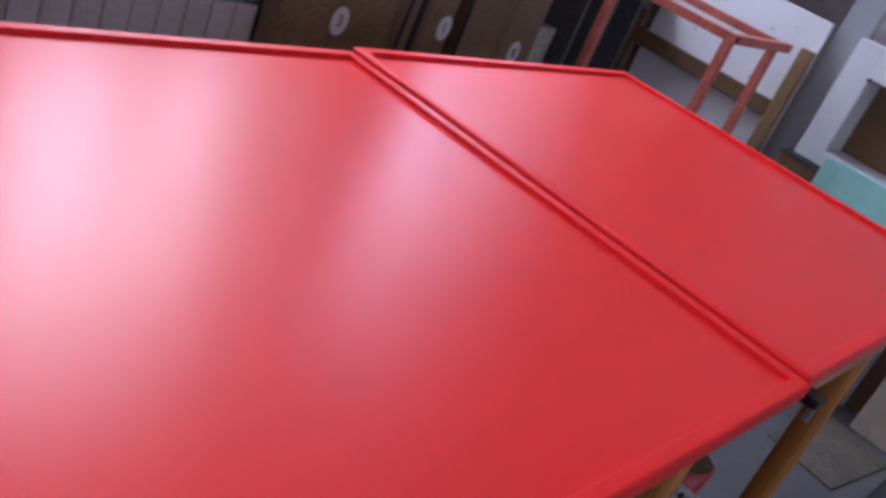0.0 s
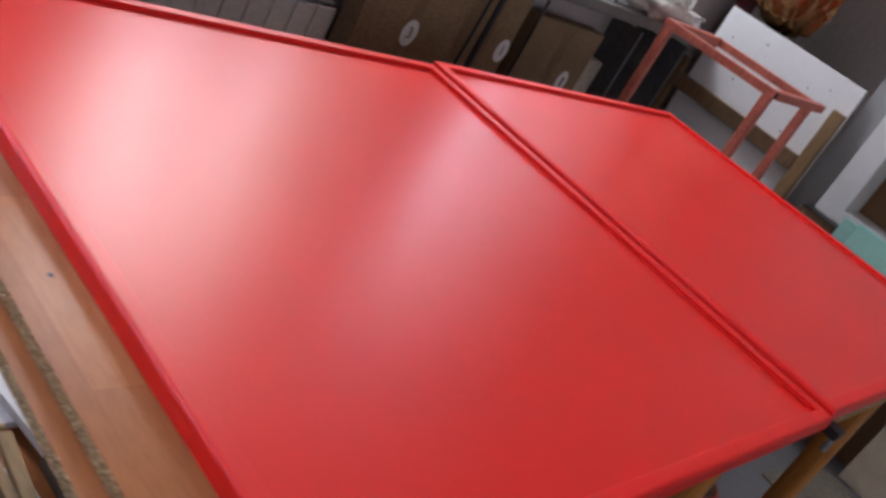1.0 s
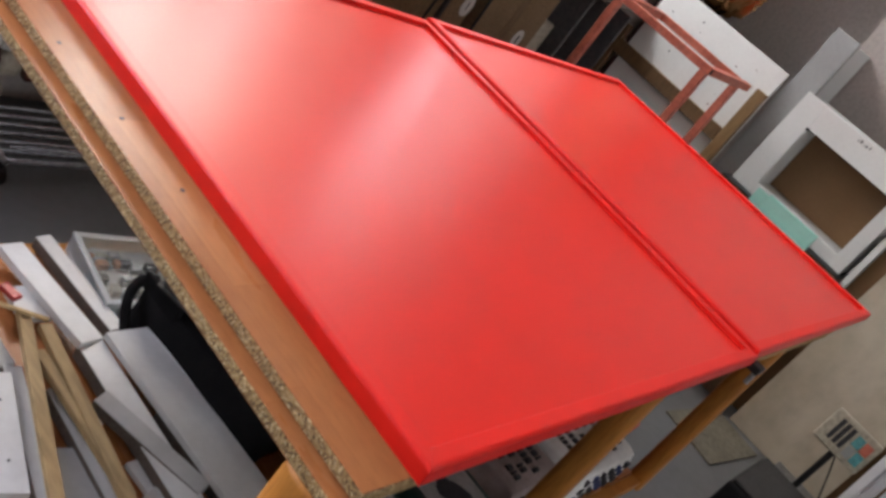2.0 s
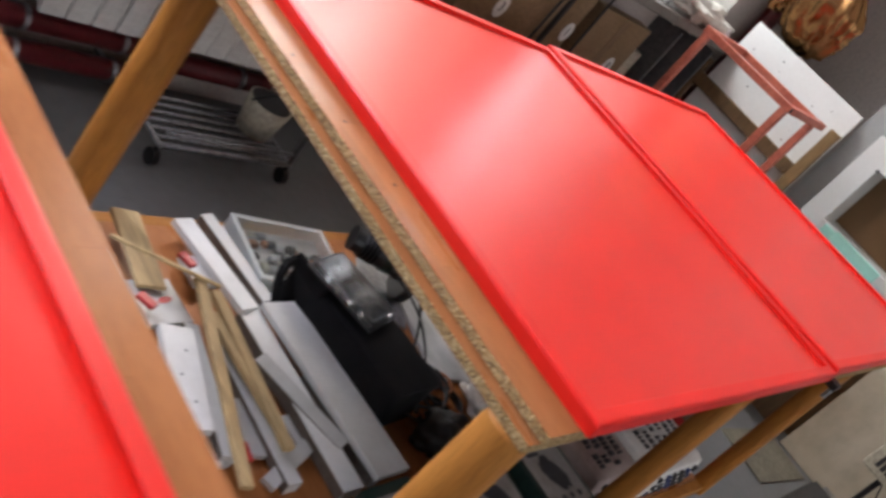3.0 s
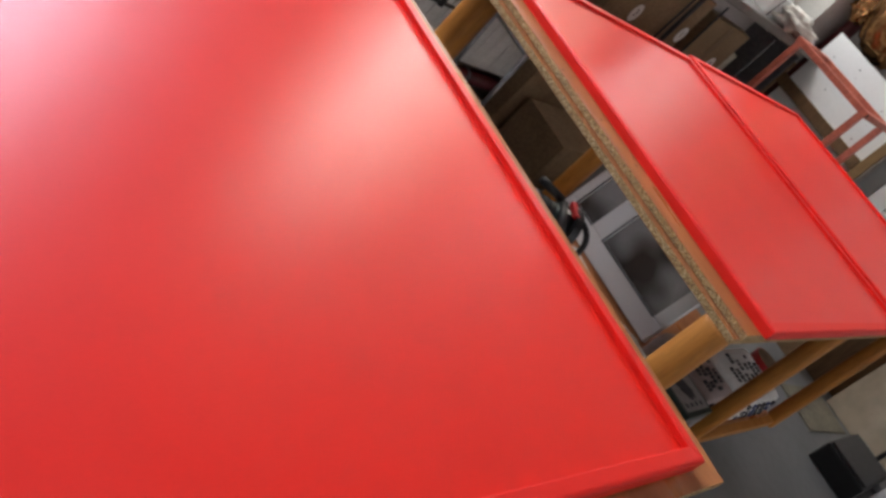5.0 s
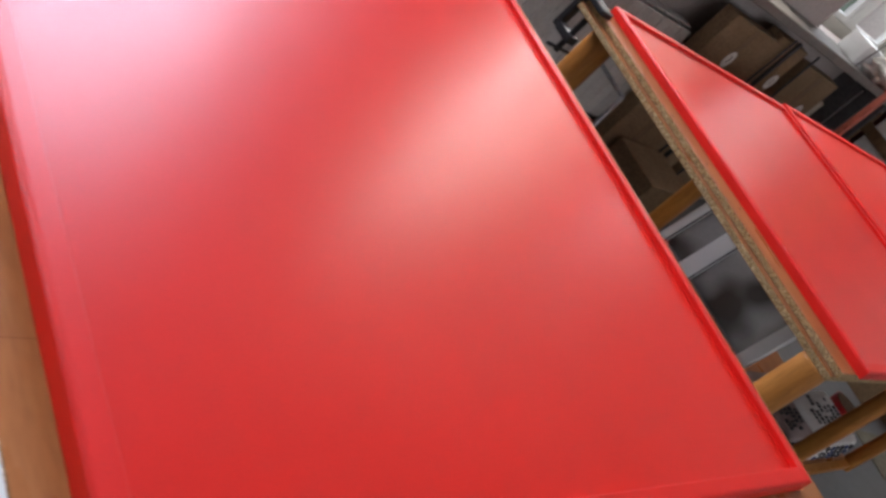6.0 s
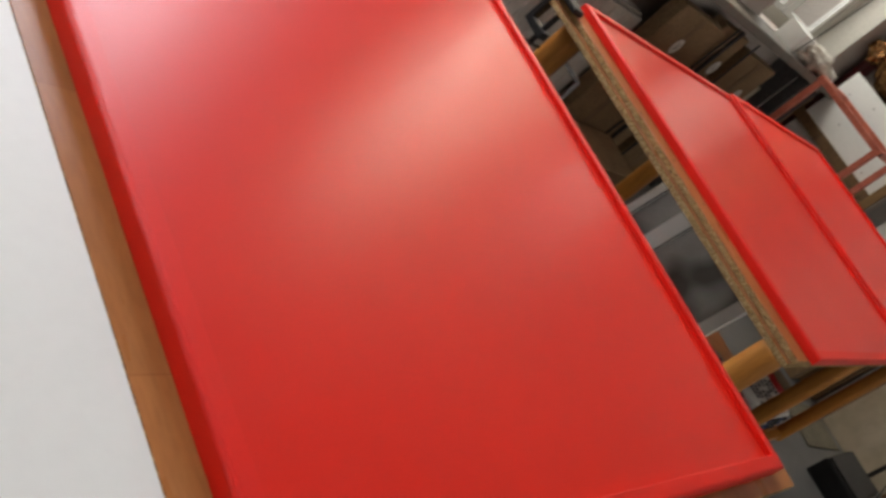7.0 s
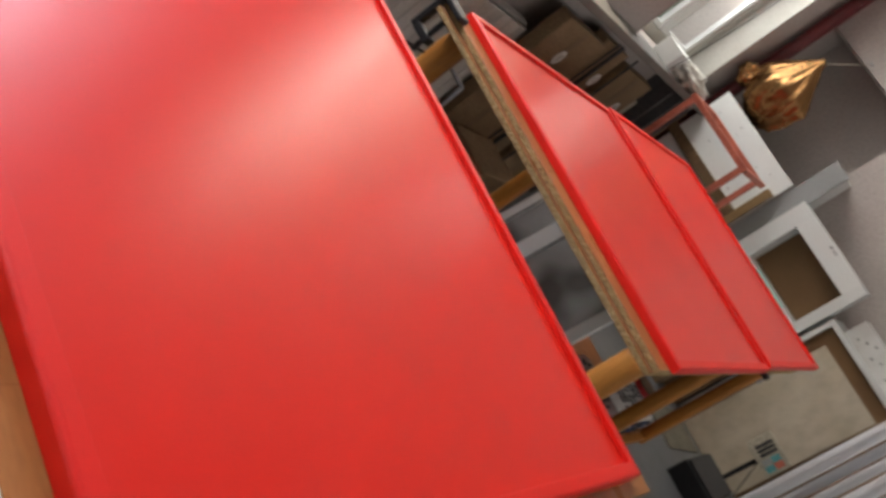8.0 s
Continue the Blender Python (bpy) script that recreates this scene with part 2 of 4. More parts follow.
def rod(bm, a, b, r, sides=12, r2=None):
    """A round bar from a to b."""
    a, b = Vector(a), Vector(b)
    q = (b - a).to_track_quat("Z", "Y")
    bmesh.ops.create_cone(bm, cap_ends=True, segments=sides, radius1=r, radius2=r if r2 is None else r2, depth=(b - a).length,
                          matrix=Matrix.Translation((a + b) / 2) @ q.to_matrix().to_4x4())
    return bm


def bar(bm, a, b, w, h, bevel=0.002, up=(0, 0, 1)):
    """A rectangular bar from a to b, w wide and h high."""
    a, b = Vector(a), Vector(b)
    y = (b - a).normalized()
    x = y.cross(Vector(up)).normalized()
    z = x.cross(y)
    m = Matrix((x, y, z)).transposed().to_4x4()
    m.translation = (a + b) / 2
    return box(bm, -w / 2, w / 2, -(b - a).length / 2, (b - a).length / 2, -h / 2, h / 2, bevel, m)


def link(name, bm, material, parent=None, label="", smooth=False):
    me = bpy.data.meshes.new(name)
    bm.normal_update()
    bm.to_mesh(me)
    bm.free()
    me.materials.append(material)
    if smooth:
        for p in me.polygons:
            p.use_smooth = True
    ob = new(name, me)
    if parent is not None:
        ob.parent = parent
    if label:
        ob["label"] = label
    return ob


def part(name, bm, material, parent, label="", smooth=False):
    ob = link(name, bm, material, parent, label, smooth)
    ob.matrix_parent_inverse = parent.matrix_basis.inverted()
    return ob


def thing(name, at, label, category, group="", kind=""):
    """An empty at the base of a thing."""
    ob = new(name)
    ob.empty_display_size = 0.05
    ob.matrix_basis = Matrix.Translation(at)
    return tagged(ob, label, category, group, kind)


def solid(name, bm, material, label, category, group="", kind="", smooth=False):
    return tagged(link(name, bm, material, None, "", smooth), label, category, group, kind)


def B():
    return bmesh.new()


def blob(bm, centre, size, seed, rough=0.25, sub=4, freq=2.0):
    """A crumpled lump."""
    r = bmesh.ops.create_icosphere(bm, subdivisions=sub, radius=1)
    off = Vector((seed * 7.1, seed * 3.3, seed * 5.7))
    for v in r["verts"]:
        d = v.co.normalized()
        k = 1 + rough * noise.noise(d * freq + off) + rough * 0.6 * abs(noise.noise(d * freq * 2.7 + off)) - rough * 0.3 * abs(noise.noise(d * freq * 6 + off))
        v.co = Vector((d.x * k * size[0], d.y * k * size[1], d.z * k * size[2])) + Vector(centre)
    return bm


def wire(name, pts, r, material, parent=None):
    """A cable along a smooth curve, as a mesh."""
    cu = bpy.data.curves.new(name, "CURVE")
    cu.dimensions, cu.bevel_depth, cu.bevel_resolution, cu.resolution_u = "3D", r, 2, 6
    sp = cu.splines.new("NURBS")
    sp.points.add(len(pts) - 1)
    for p, q in zip(sp.points, pts):
        p.co = (*q, 1)
    sp.use_endpoint_u, sp.order_u = True, 4
    tmp = bpy.data.objects.new(name, cu)
    me = bpy.data.meshes.new_from_object(tmp)
    bpy.data.objects.remove(tmp)
    me.materials.clear()
    me.materials.append(material)
    ob = new(name, me)
    if parent is not None:
        ob.parent = parent
        ob.matrix_parent_inverse = parent.matrix_basis.inverted()
    return ob


def text(body, size, m, material, parent, name="lettering"):
    """Flat lettering as a mesh."""
    cu = bpy.data.curves.new(name, "FONT")
    cu.body, cu.size, cu.align_x, cu.align_y, cu.extrude = body, size, "CENTER", "CENTER", 0.0004
    tmp = bpy.data.objects.new(name, cu)
    me = bpy.data.meshes.new_from_object(tmp)
    bpy.data.objects.remove(tmp)
    me.transform(m)
    me.materials.clear()
    me.materials.append(material)
    ob = new(name, me)
    ob.parent = parent
    ob.matrix_parent_inverse = parent.matrix_basis.inverted()
    return ob


# ---- the room ----
X0, X1, TOP = -6.5, 4.1, 3.1
solid("floor", box(B(), X0 - 0.2, X1 + 0.9, Y0 - 0.6, YW + 0.6, -0.1, 0.0), FLOOR, "worn grey concrete workshop floor", "floor", kind="structure")
solid("ceiling", box(B(), X0 - 0.2, X1 + 0.9, Y0 - 0.6, YW + 0.6, TOP, TOP + 0.12), CEIL, "plain off-white workshop ceiling", "ceiling", kind="structure")


def window_wall(name, openings, y0, y1, label):
    """A thick wall along x with a row of window openings."""
    bm = B()
    edges = [X0 - 0.2] + [v for w in openings for v in w] + [X1 + 0.7]
    for i in range(0, len(edges), 2):
        box(bm, edges[i], edges[i + 1], y0, y1, SILL, HEAD)
    box(bm, X0 - 0.2, X1 + 0.7, y0, y1, 0, SILL)
    box(bm, X0 - 0.2, X1 + 0.7, y0, y1, HEAD, TOP)
    solid(name, bm, PLASTER, label, "wall", kind="structure")


window_wall("wall_north", WINDOWS, YW, YW + 0.5, "grey plastered wall with a row of windows")
window_wall("wall_south", BACK_WINDOWS, Y0 - 0.5, Y0, "grey plastered workshop wall with wide windows")
bm = B()
box(bm, X1, X1 + 0.2, Y0, 1.08, 0, TOP)
box(bm, X1, X1 + 0.2, 1.08, YW, 2.05, TOP)
box(bm, X1 + 0.5, X1 + 0.7, 0.9, YW, 0, TOP)
box(bm, X1 + 0.2, X1 + 0.5, 0.9, 1.08, 0, TOP)
solid("wall_east", bm, PLASTER, "grey plastered wall with a shadowed recess", "wall", kind="structure")
solid("wall_west", box(B(), X0 - 0.2, X0, Y0, YW, 0, TOP), PLASTER, "grey plastered workshop wall", "wall", kind="structure")

solid("ground", box(B(), -90, 90, -90, 90, -0.5, -0.3), GRASS, "grassy yard round the workshop", "ground", kind="structure")


def window_unit(number, x0, x1, face, out):
    """A two-light window set back in its opening; out is the outward direction along y."""
    def y(a):
        return face + out * a
    w = thing("window_%d" % number, ((x0 + x1) / 2, y(0.2), SILL), "white plastic window with a deep plaster reveal", "window", "windows in the long walls", "structure")
    f, xm = 0.07, (x0 + x1) / 2
    bm = B()
    for a in ((x0, x0 + f, SILL, HEAD), (x1 - f, x1, SILL, HEAD), (x0 + f, x1 - f, SILL, SILL + f), (x0 + f, x1 - f, HEAD - f, HEAD)):
        box(bm, a[0], a[1], y(0.17), y(0.24), a[2], a[3], 0.006)
    part("window_frame", bm, FRAMEW, w)
    part("mullion", box(B(), xm - 0.04, xm + 0.04, y(0.175), y(0.235), SILL + f, HEAD - f, 0.006), WHITE, w)
    for a, b in ((x0 + f, xm - 0.04), (xm + 0.04, x1 - f)):
        bm = B()
        for c in ((a, a + 0.035, SILL + f, HEAD - f), (b - 0.035, b, SILL + f, HEAD - f), (a + 0.035, b - 0.035, SILL + f, SILL + f + 0.035), (a + 0.035, b - 0.035, HEAD - f - 0.035, HEAD - f)):
            box(bm, c[0], c[1], y(0.185), y(0.225), c[2], c[3], 0.004)
        part("sash", bm, WHITE, w)
        pane = part("pane", box(B(), a + 0.035, b - 0.035, y(0.2), y(0.206), SILL + f + 0.035, HEAD - f - 0.035), GLASS, w)
        pane.visible_shadow = False
    for xa, xb in ((x0, x0 + 0.006), (x1 - 0.006, x1)):
        part("reveal", box(B(), xa, xb, y(-0.004), y(0.168), SILL + 0.002, HEAD), FRAMEW, w, "cream painted window reveal")


for i, (x0, x1) in enumerate(WINDOWS):
    window_unit(i + 1, x0, x1, YW, 1)
for i, (x0, x1) in enumerate(BACK_WINDOWS):
    window_unit(len(WINDOWS) + i + 1, x0, x1, Y0, -1)
solid("window_sill", box(B(), 0.2, 3.7, 1.79, YW + 0.16, 1.07, 1.118, 0.008), SILLP, "long dull grey-brown window sill", "window sill", kind="structure")


# ---- red panels ----
def red_panel(x, y, label, base=0.9435):
    p = thing("painted_board", (x, y, base), label, "panel", "red painted square panels")
    s, w = 1.197, 0.027
    part("face", box(B(), x + 0.013, x + s - 0.013, y + 0.01, y + s - 0.01, base + 0.001, base + 0.016), RED, p)
    profile = ((0, 0), (0, 0.0205), (0.0008, 0.0233), (0.0026, 0.0253), (0.0052, 0.0262), (0.008, 0.0265), (w - 0.0008, 0.0265), (w, 0.0257), (w, 0))
    for k in range(4):
        bm = B()                                # rounded bar with mitred ends
        ends = [[bm.verts.new((a + (0.0004 if side == 0 else s - 0.0004 - 2 * a), a, z)) for a, z in profile] for side in (0, 1)]
        bm.faces.new(ends[0])
        bm.faces.new(ends[1][::-1])
        for q in range(len(profile)):
            p2 = (q + 1) % len(profile)
            bm.faces.new((ends[0][p2], ends[0][q], ends[1][q], ends[1][p2]))
        bmesh.ops.recalc_face_normals(bm, faces=bm.faces[:])
        bmesh.ops.transform(bm, matrix=pose(x + s / 2, y + s / 2, base, 0, 0, 90 * k) @ Matrix.Translation((-s / 2, -s / 2, 0)), verts=bm.verts)
        part("rim", bm, RIM, p)
    return p


red_panel(0.0, 0.0, "square red satin-painted panel with raised rim on the table")
red_panel(1.204, 0.006, "square red satin-painted panel on thin packing strips beside its neighbour", 0.9515)
for x in (1.26, 1.62, 1.96):
    solid("packing_strip", box(B(), x - 0.02, x + 0.02, 0.03, 1.19, 0.9431, 0.9512, 0.001), PINE, "thin pine packing strip between table and panel", "strip", "packing strips")
red_panel(-1.87, -0.215, "square red satin-painted panel on the second table")


# ---- work tables ----
def board(t, name, x0, x1, y0, y1, z0, z1):
    c = part(name, box(B(), x0, x1, y0, y1, z0 + 0.0012, z1 - 0.0012, 0.0008), CHIP, t, "raw chipboard core")
    for a, b in ((z1 - 0.0012, z1), (z0, z0 + 0.0012)):
        part("laminate", box(B(), x0 + 0.0008, x1 - 0.0008, y0 + 0.0008, y1 - 0.0008, a, b), BEECH, c)
    return c


def leg(t, x, y, z1, w=0.068, z0=0.0):
    bm = box(B(), x - w / 2, x + w / 2, y - w / 2, y + w / 2, z0 - 0.02, z1 + 0.02, w * 0.34)
    for z, n in ((z0, (0, 0, -1)), (z1, (0, 0, 1))):       # square ends
        g = bmesh.ops.bisect_plane(bm, geom=bm.verts[:] + bm.edges[:] + bm.faces[:], plane_co=(0, 0, z), plane_no=n, clear_outer=True)
        bmesh.ops.holes_fill(bm, edges=[e for e in g["geom_cut"] if isinstance(e, bmesh.types.BMEdge)])
    part("leg", bm, PINE, t, "", True)


t1 = thing("work_table", (0.8, 0.6, 0), "pine work table with doubled chipboard top and low shelf", "table")
board(t1, "upper_board", -0.083, 2.02, 0.012, 1.215, 0.9255, 0.943)
board(t1, "lower_board", -0.108, 2.02, 0.016, 1.21, 0.907, 0.9245)
for x, y, w in ((-0.074, 0.062, 0.076), (1.03, 0.082, 0.06), (1.93, 0.082, 0.06), (0.02, 1.15, 0.076), (1.2, 1.15, 0.07), (1.93, 1.15, 0.06)):
    leg(t1, x, y, 0.9065, w, 0.185)
part("shelf", box(B(), -0.05, 1.9, 0.1, 1.105, 0.195, 0.22, 0.003), BEECH, t1, "beech laminate low shelf")
part("rail", box(B(), -0.036, 1.9, 0.062, 0.0985, 0.186, 0.219, 0.005), PINE, t1)
part("rail", box(B(), -0.045, 1.9, 1.107, 1.14, 0.186, 0.217, 0.005), PINE, t1)
for x in (0.2, 1.0, 1.6):
    for y in (0.4, 0.9):
        part("foot", box(B(), x - 0.05, x + 0.05, y - 0.05, y + 0.05, 0, 0.194, 0.004), PINE, t1)
clip = thing("clamp", (1.235, -0.01, 0.93), "small black metal clamp under the panel joint", "clamp")
part("jaw", box(B(), 1.215, 1.255, -0.022, 0.012, 0.926, 0.945, 0.004), BLACK, clip)
part("screw", rod(B(), (1.235, -0.014, 0.895), (1.235, -0.014, 0.93), 0.006), STEEL, clip)

for x, y in ((-0.045, 0.62), (-0.03, 0.48), (-0.06, 0.78)):
    part("nail", rod(B(), (x, y, 0.9428), (x, y, 0.9434), 0.0035, 10), INK, t1)
fc = thing("black_clamp", (-0.09, 1.2, 0.95), "black screw clamp gripping the far corner of the table", "clamp")
part("upper_jaw", box(B(), -0.11, -0.06, 1.13, 1.235, 0.9435, 0.962, 0.005), BLACK, fc)
part("bow", box(B(), -0.1, -0.07, 1.218, 1.24, 0.82, 0.9434, 0.005), BLACK, fc)
part("lower_jaw", box(B(), -0.105, -0.065, 1.15, 1.2175, 0.82, 0.845, 0.004), BLACK, fc)
part("spindle", rod(B(), (-0.085, 1.17, 0.78), (-0.085, 1.17, 0.9065), 0.009, 10), BLACK, fc)
part("tommy_bar", rod(B(), (-0.135, 1.17, 0.79), (-0.035, 1.17, 0.79), 0.006, 8), BLACK, fc)

t2 = thing("work_table", (-1.24, 0.4, 0), "pine work table with beech chipboard top", "table")
board(t2, "upper_board", -1.912, -0.598, -0.245, 1.06, 0.9255, 0.943)
board(t2, "lower_board", -1.89, -0.615, -0.225, 1.04, 0.907, 0.9245)
for x, y in ((-1.78, -0.05), (-0.85, -0.05), (-1.78, 0.95), (-0.85, 0.95)):
    leg(t2, x, y, 0.9065)

t3 = thing("white_table", (-2.6, 0.4, 0), "plain white laminate worktop on a base", "table")
part("worktop", box(B(), -3.4, -1.913, -0.9, 1.3, 0.912, 0.9433, 0.001), SMOOTHW, t3)
for x, y in ((-3.3, -0.8), (-2.05, -0.8), (-3.3, 1.2), (-2.05, 1.2)):
    part("leg", box(B(), x - 0.03, x + 0.03, y - 0.03, y + 0.03, 0, 0.911, 0.01), WHITE, t3)

# ---- things on the low shelf ----
SZ = 0.2205
STRIPS = [  # from x, y, to x, y, width, thickness, top over the shelf, roll
    (0.013, 0.99, 0.017, 0.77, 0.064, 0.016, 0.032, 0), (-0.012, 0.752, 0.022, 0.425, 0.098, 0.016, 0.034, 2), (0.079, 0.74, 0.004, 0.493, 0.074, 0.018, 0.07, -3),
    (0.087, 0.888, 0.094, 0.766, 0.11, 0.016, 0.046, 0), (0.269, 1.078, 0.321, 0.797, 0.06, 0.018, 0.055, 4), (0.367, 1.115, 0.406, 0.833, 0.036, 0.03, 0.042, -4),
    (0.251, 0.974, 0.252, 0.885, 0.066, 0.014, 0.036, 0), (0.405, 0.807, 0.448, 0.321, 0.118, 0.016, 0.068, 3), (0.323, 0.8, 0.333, 0.314, 0.056, 0.036, 0.047, -6),
    (0.273, 0.665, 0.369, 0.417, 0.036, 0.032, 0.055, -12), (0.139, 0.765, 0.067, 0.436, 0.036, 0.034, 0.047, 5), (0.21, 0.711, 0.203, 0.359, 0.034, 0.034, 0.036, -8),
    (0.175, 0.588, 0.143, 0.45, 0.085, 0.014, 0.018, 0), (0.305, 0.449, 0.149, 0.378, 0.034, 0.014, 0.024, 0), (0.311, 0.535, 0.32, 0.454, 0.07, 0.012, 0.014, 0),
    (0.06, 0.72, 0.05, 0.45, 0.03, 0.03, 0.032, 0), (0.4, 0.62, 0.43, 0.33, 0.03, 0.03, 0.036, 0), (0.24, 0.8, 0.25, 0.62, 0.04, 0.012, 0.02, 0)]
for x0, y0, x1, y1, w, h, top, roll in STRIPS:
    z = SZ + max(top - h / 2, h / 2 + 0.0005)
    up = Vector((math.sin(radians(roll)), 0, math.cos(radians(roll))))
    s = solid("offcut_strip", bar(B(), (x0, y0, z), (x1, y1, z), w, h, 0.001, up), WORN, "white laminated offcut strip in a loose pile on the shelf", "offcut", "offcut strips")
    along = Vector((x1 - x0, y1 - y0, 0)).normalized()
    across = along.cross(up).normalized()
    top_of = across.cross(along)
    if 0.06 < w < 0.08:
        n = int(math.hypot(x1 - x0, y1 - y0) / 0.06)
        for k in range(1, n):
            c = Vector((x0 + (x1 - x0) * k / n, y0 + (y1 - y0) * k / n, z)) + across * 0.01 * (-1) ** k + top_of * h / 2
            part("screw_hole", rod(B(), c - top_of * 0.001, c + top_of * 0.0006, 0.003, 8), INK, s)
    if h > 0.02:                               # bare chipboard shows along the sides
        for side in (-1, 1):
            c = across * side * (w / 2 + 0.0006)
            part("bare_edge", bar(B(), Vector((x0, y0, z)) + c + along * 0.001, Vector((x1, y1, z)) + c - along * 0.001, 0.0012, h - 0.004, 0, up), FIBRE, s, "bare grey-brown fibreboard edge")
for x, y, z, rx, ry in ((0.0, 0.7, 0.0352, 0.02, 0.006), (0.006, 0.6, 0.0352, 0.008, 0.004), (0.105, 0.83, 0.0464, 0.02, 0.009)):
    solid("paint_smear", rod(B(), (0, 0, 0), (0, 0, 0.0008), 1.0, 18), REDP, "dried red paint smear on an offcut", "paint smear", "paint smears").matrix_basis = pose(x, y, SZ + z, 0, 0, 15) @ Matrix.Diagonal((rx, ry, 1, 1))
for x0, y0, x1, y1, w, h, z in ((0.187, 0.859, 0.032, 0.346, 0.025, 0.014, 0.085), (0.229, 0.836, 0.197, 0.42, 0.026, 0.016, 0.066), (0.192, 0.779, 0.208, 0.435, 0.022, 0.016, 0.06), (0.108, 1.081, 0.076, 0.853, 0.067, 0.012, 0.058), (0.002, 0.962, 0.219, 0.823, 0.009, 0.007, 0.098)):
    solid("wooden_batten", bar(B(), (x0, y0, SZ + z), (x1, y1, SZ + z), w, h, 0.002), RAW, "thin raw pine batten lying on the offcuts", "batten", "raw battens")

org = thing("organizer_case", (0.57, 0.98, SZ), "clear-lidded plastic organizer case full of small hardware", "case")
om = pose(0.57, 0.985, SZ, 0, 0, -7)
part("tray", box(B(), -0.15, 0.15, -0.11, 0.11, 0.001, 0.012, 0.004, om), PAPER, org)
for a in ((-0.15, -0.143, -0.11, 0.11), (0.143, 0.15, -0.11, 0.11), (-0.143, 0.143, -0.11, -0.103), (-0.143, 0.143, 0.103, 0.11)):
    part("side", box(B(), a[0], a[1], a[2], a[3], 0.012, 0.048, 0.002, om), MILKY, org)
rng = random.Random(5)
for k in range(40):
    cx, cy = rng.uniform(-0.12, 0.12), rng.uniform(-0.085, 0.085)
    part("hardware", box(B(), cx - 0.014, cx + 0.014, cy - 0.01, cy + 0.01, 0.0125, 0.018 + rng.random() * 0.016, 0.003, om @ pose(0, 0, 0, 0, 0, 0)), rng.choice([BLACK, STEEL, COPPER, BEIGE, BLACK]), org)
part("lid", box(B(), -0.138, 0.138, -0.098, 0.098, 0.0485, 0.053, 0.002, om), LID, org, "scuffed clear lid")
for a in ((-0.152, -0.1385, -0.112, 0.112), (0.1385, 0.152, -0.112, 0.112), (-0.138, 0.138, -0.112, -0.0985), (-0.138, 0.138, 0.0985, 0.112)):
    part("lid_frame", box(B(), a[0], a[1], a[2], a[3], 0.0485, 0.056, 0.002, om), MILKY, org, "milky plastic lid frame")
for x in (-0.07, 0.07):
    part("clasp", box(B(), x - 0.018, x + 0.018, -0.118, -0.1125, 0.02, 0.054, 0.002, om), BLACK, org)

tb = thing("tool_bag", (0.58, 0.68, SZ), "black fabric tool bag with blister packs on top", "bag")
tm = pose(0.575, 0.68, SZ, 0, 0, 8)
bm = box(B(), -0.1, 0.1, -0.21, 0.21, 0, 0.14, 0.02, tm)
bmesh.ops.subdivide_edges(bm, edges=bm.edges[:], cuts=2, use_grid_fill=True)
for v in bm.verts:
    v.co += v.normal * 0.012 * noise.noise(v.co * 9) if v.co.z > SZ + 0.02 else Vector()
part("body", bm, CLOTH, tb, "", True)
part("flap", box(B(), -0.1, -0.085, 0.1, 0.22, 0.12, 0.16, 0.005, tm), CLOTH, tb)
wire("carry_strap", [tm @ Vector(q) for q in ((-0.07, 0.205, 0.14), (-0.105, 0.222, 0.14), (-0.135, 0.21, 0.115), (-0.145, 0.18, 0.07), (-0.14, 0.15, 0.035))], 0.012, CLOTH, tb)
bp = thing("blister_pack", (0.62, 0.76, SZ + 0.15), "clear plastic blister pack with small parts", "package")
bmx = pose(0.545, 0.76, SZ + 0.158, 2, 3, 20)
part("card", box(B(), -0.075, 0.075, -0.11, 0.11, 0, 0.003, 0.001, bmx), BLACK, bp)
part("bubble", box(B(), -0.068, 0.068, -0.1, 0.1, 0.0035, 0.022, 0.006, bmx), LID, bp)
for k in range(5):
    part("content", box(B(), -0.03, 0.03, -0.09 + k * 0.04, -0.065 + k * 0.04, 0.004, 0.014, 0.003, bmx), rng.choice([GREEN, BLACK, STEEL]), bp)

saw = thing("circular_saw", (0.86, 0.95, SZ), "black and green electric circular saw with a red guard", "power tool")
sm = pose(0.9, 0.925, SZ, 0, 0, -35) @ Matrix.Scale(1.02, 4)
part("base_plate", box(B(), -0.07, 0.09, -0.13, 0.13, 0.001, 0.006, 0.001, sm), STEEL, saw)
def srod(a, b, r, s=16, r2=None):
    bm = rod(B(), a, b, r, s, r2)
    bmesh.ops.transform(bm, matrix=sm, verts=bm.verts)
    return bm
part("blade_guard", srod((0.03, 0, 0.085), (0.06, 0, 0.085), 0.085, 28), BLACK, saw, "", False)
part("blade", srod((0.062, 0, 0.078), (0.064, 0, 0.078), 0.075, 32), ALU, saw)
part("motor", srod((-0.12, 0.0, 0.1), (0.03, 0.0, 0.1), 0.04, 18, 0.046), BLACK, saw, "black motor housing", True)
part("motor_band", srod((-0.045, 0.0, 0.1), (-0.02, 0.0, 0.1), 0.0462, 18, 0.047), GREEN, saw, "dark green housing band", True)
for k in range(4):
    part("cooling_slot", srod((-0.115 + 0.012 * k, 0.0, 0.1), (-0.11 + 0.012 * k, 0.0, 0.1), 0.0425 + 0.0005 * k, 18), CLOTH, saw)
part("motor_cap", srod((-0.15, 0.0, 0.1), (-0.12, 0.0, 0.1), 0.036, 18), BLACK, saw)
part("handle", srod((-0.02, -0.1, 0.12), (-0.02, 0.02, 0.15), 0.018, 12), BLACK, saw, "", True)
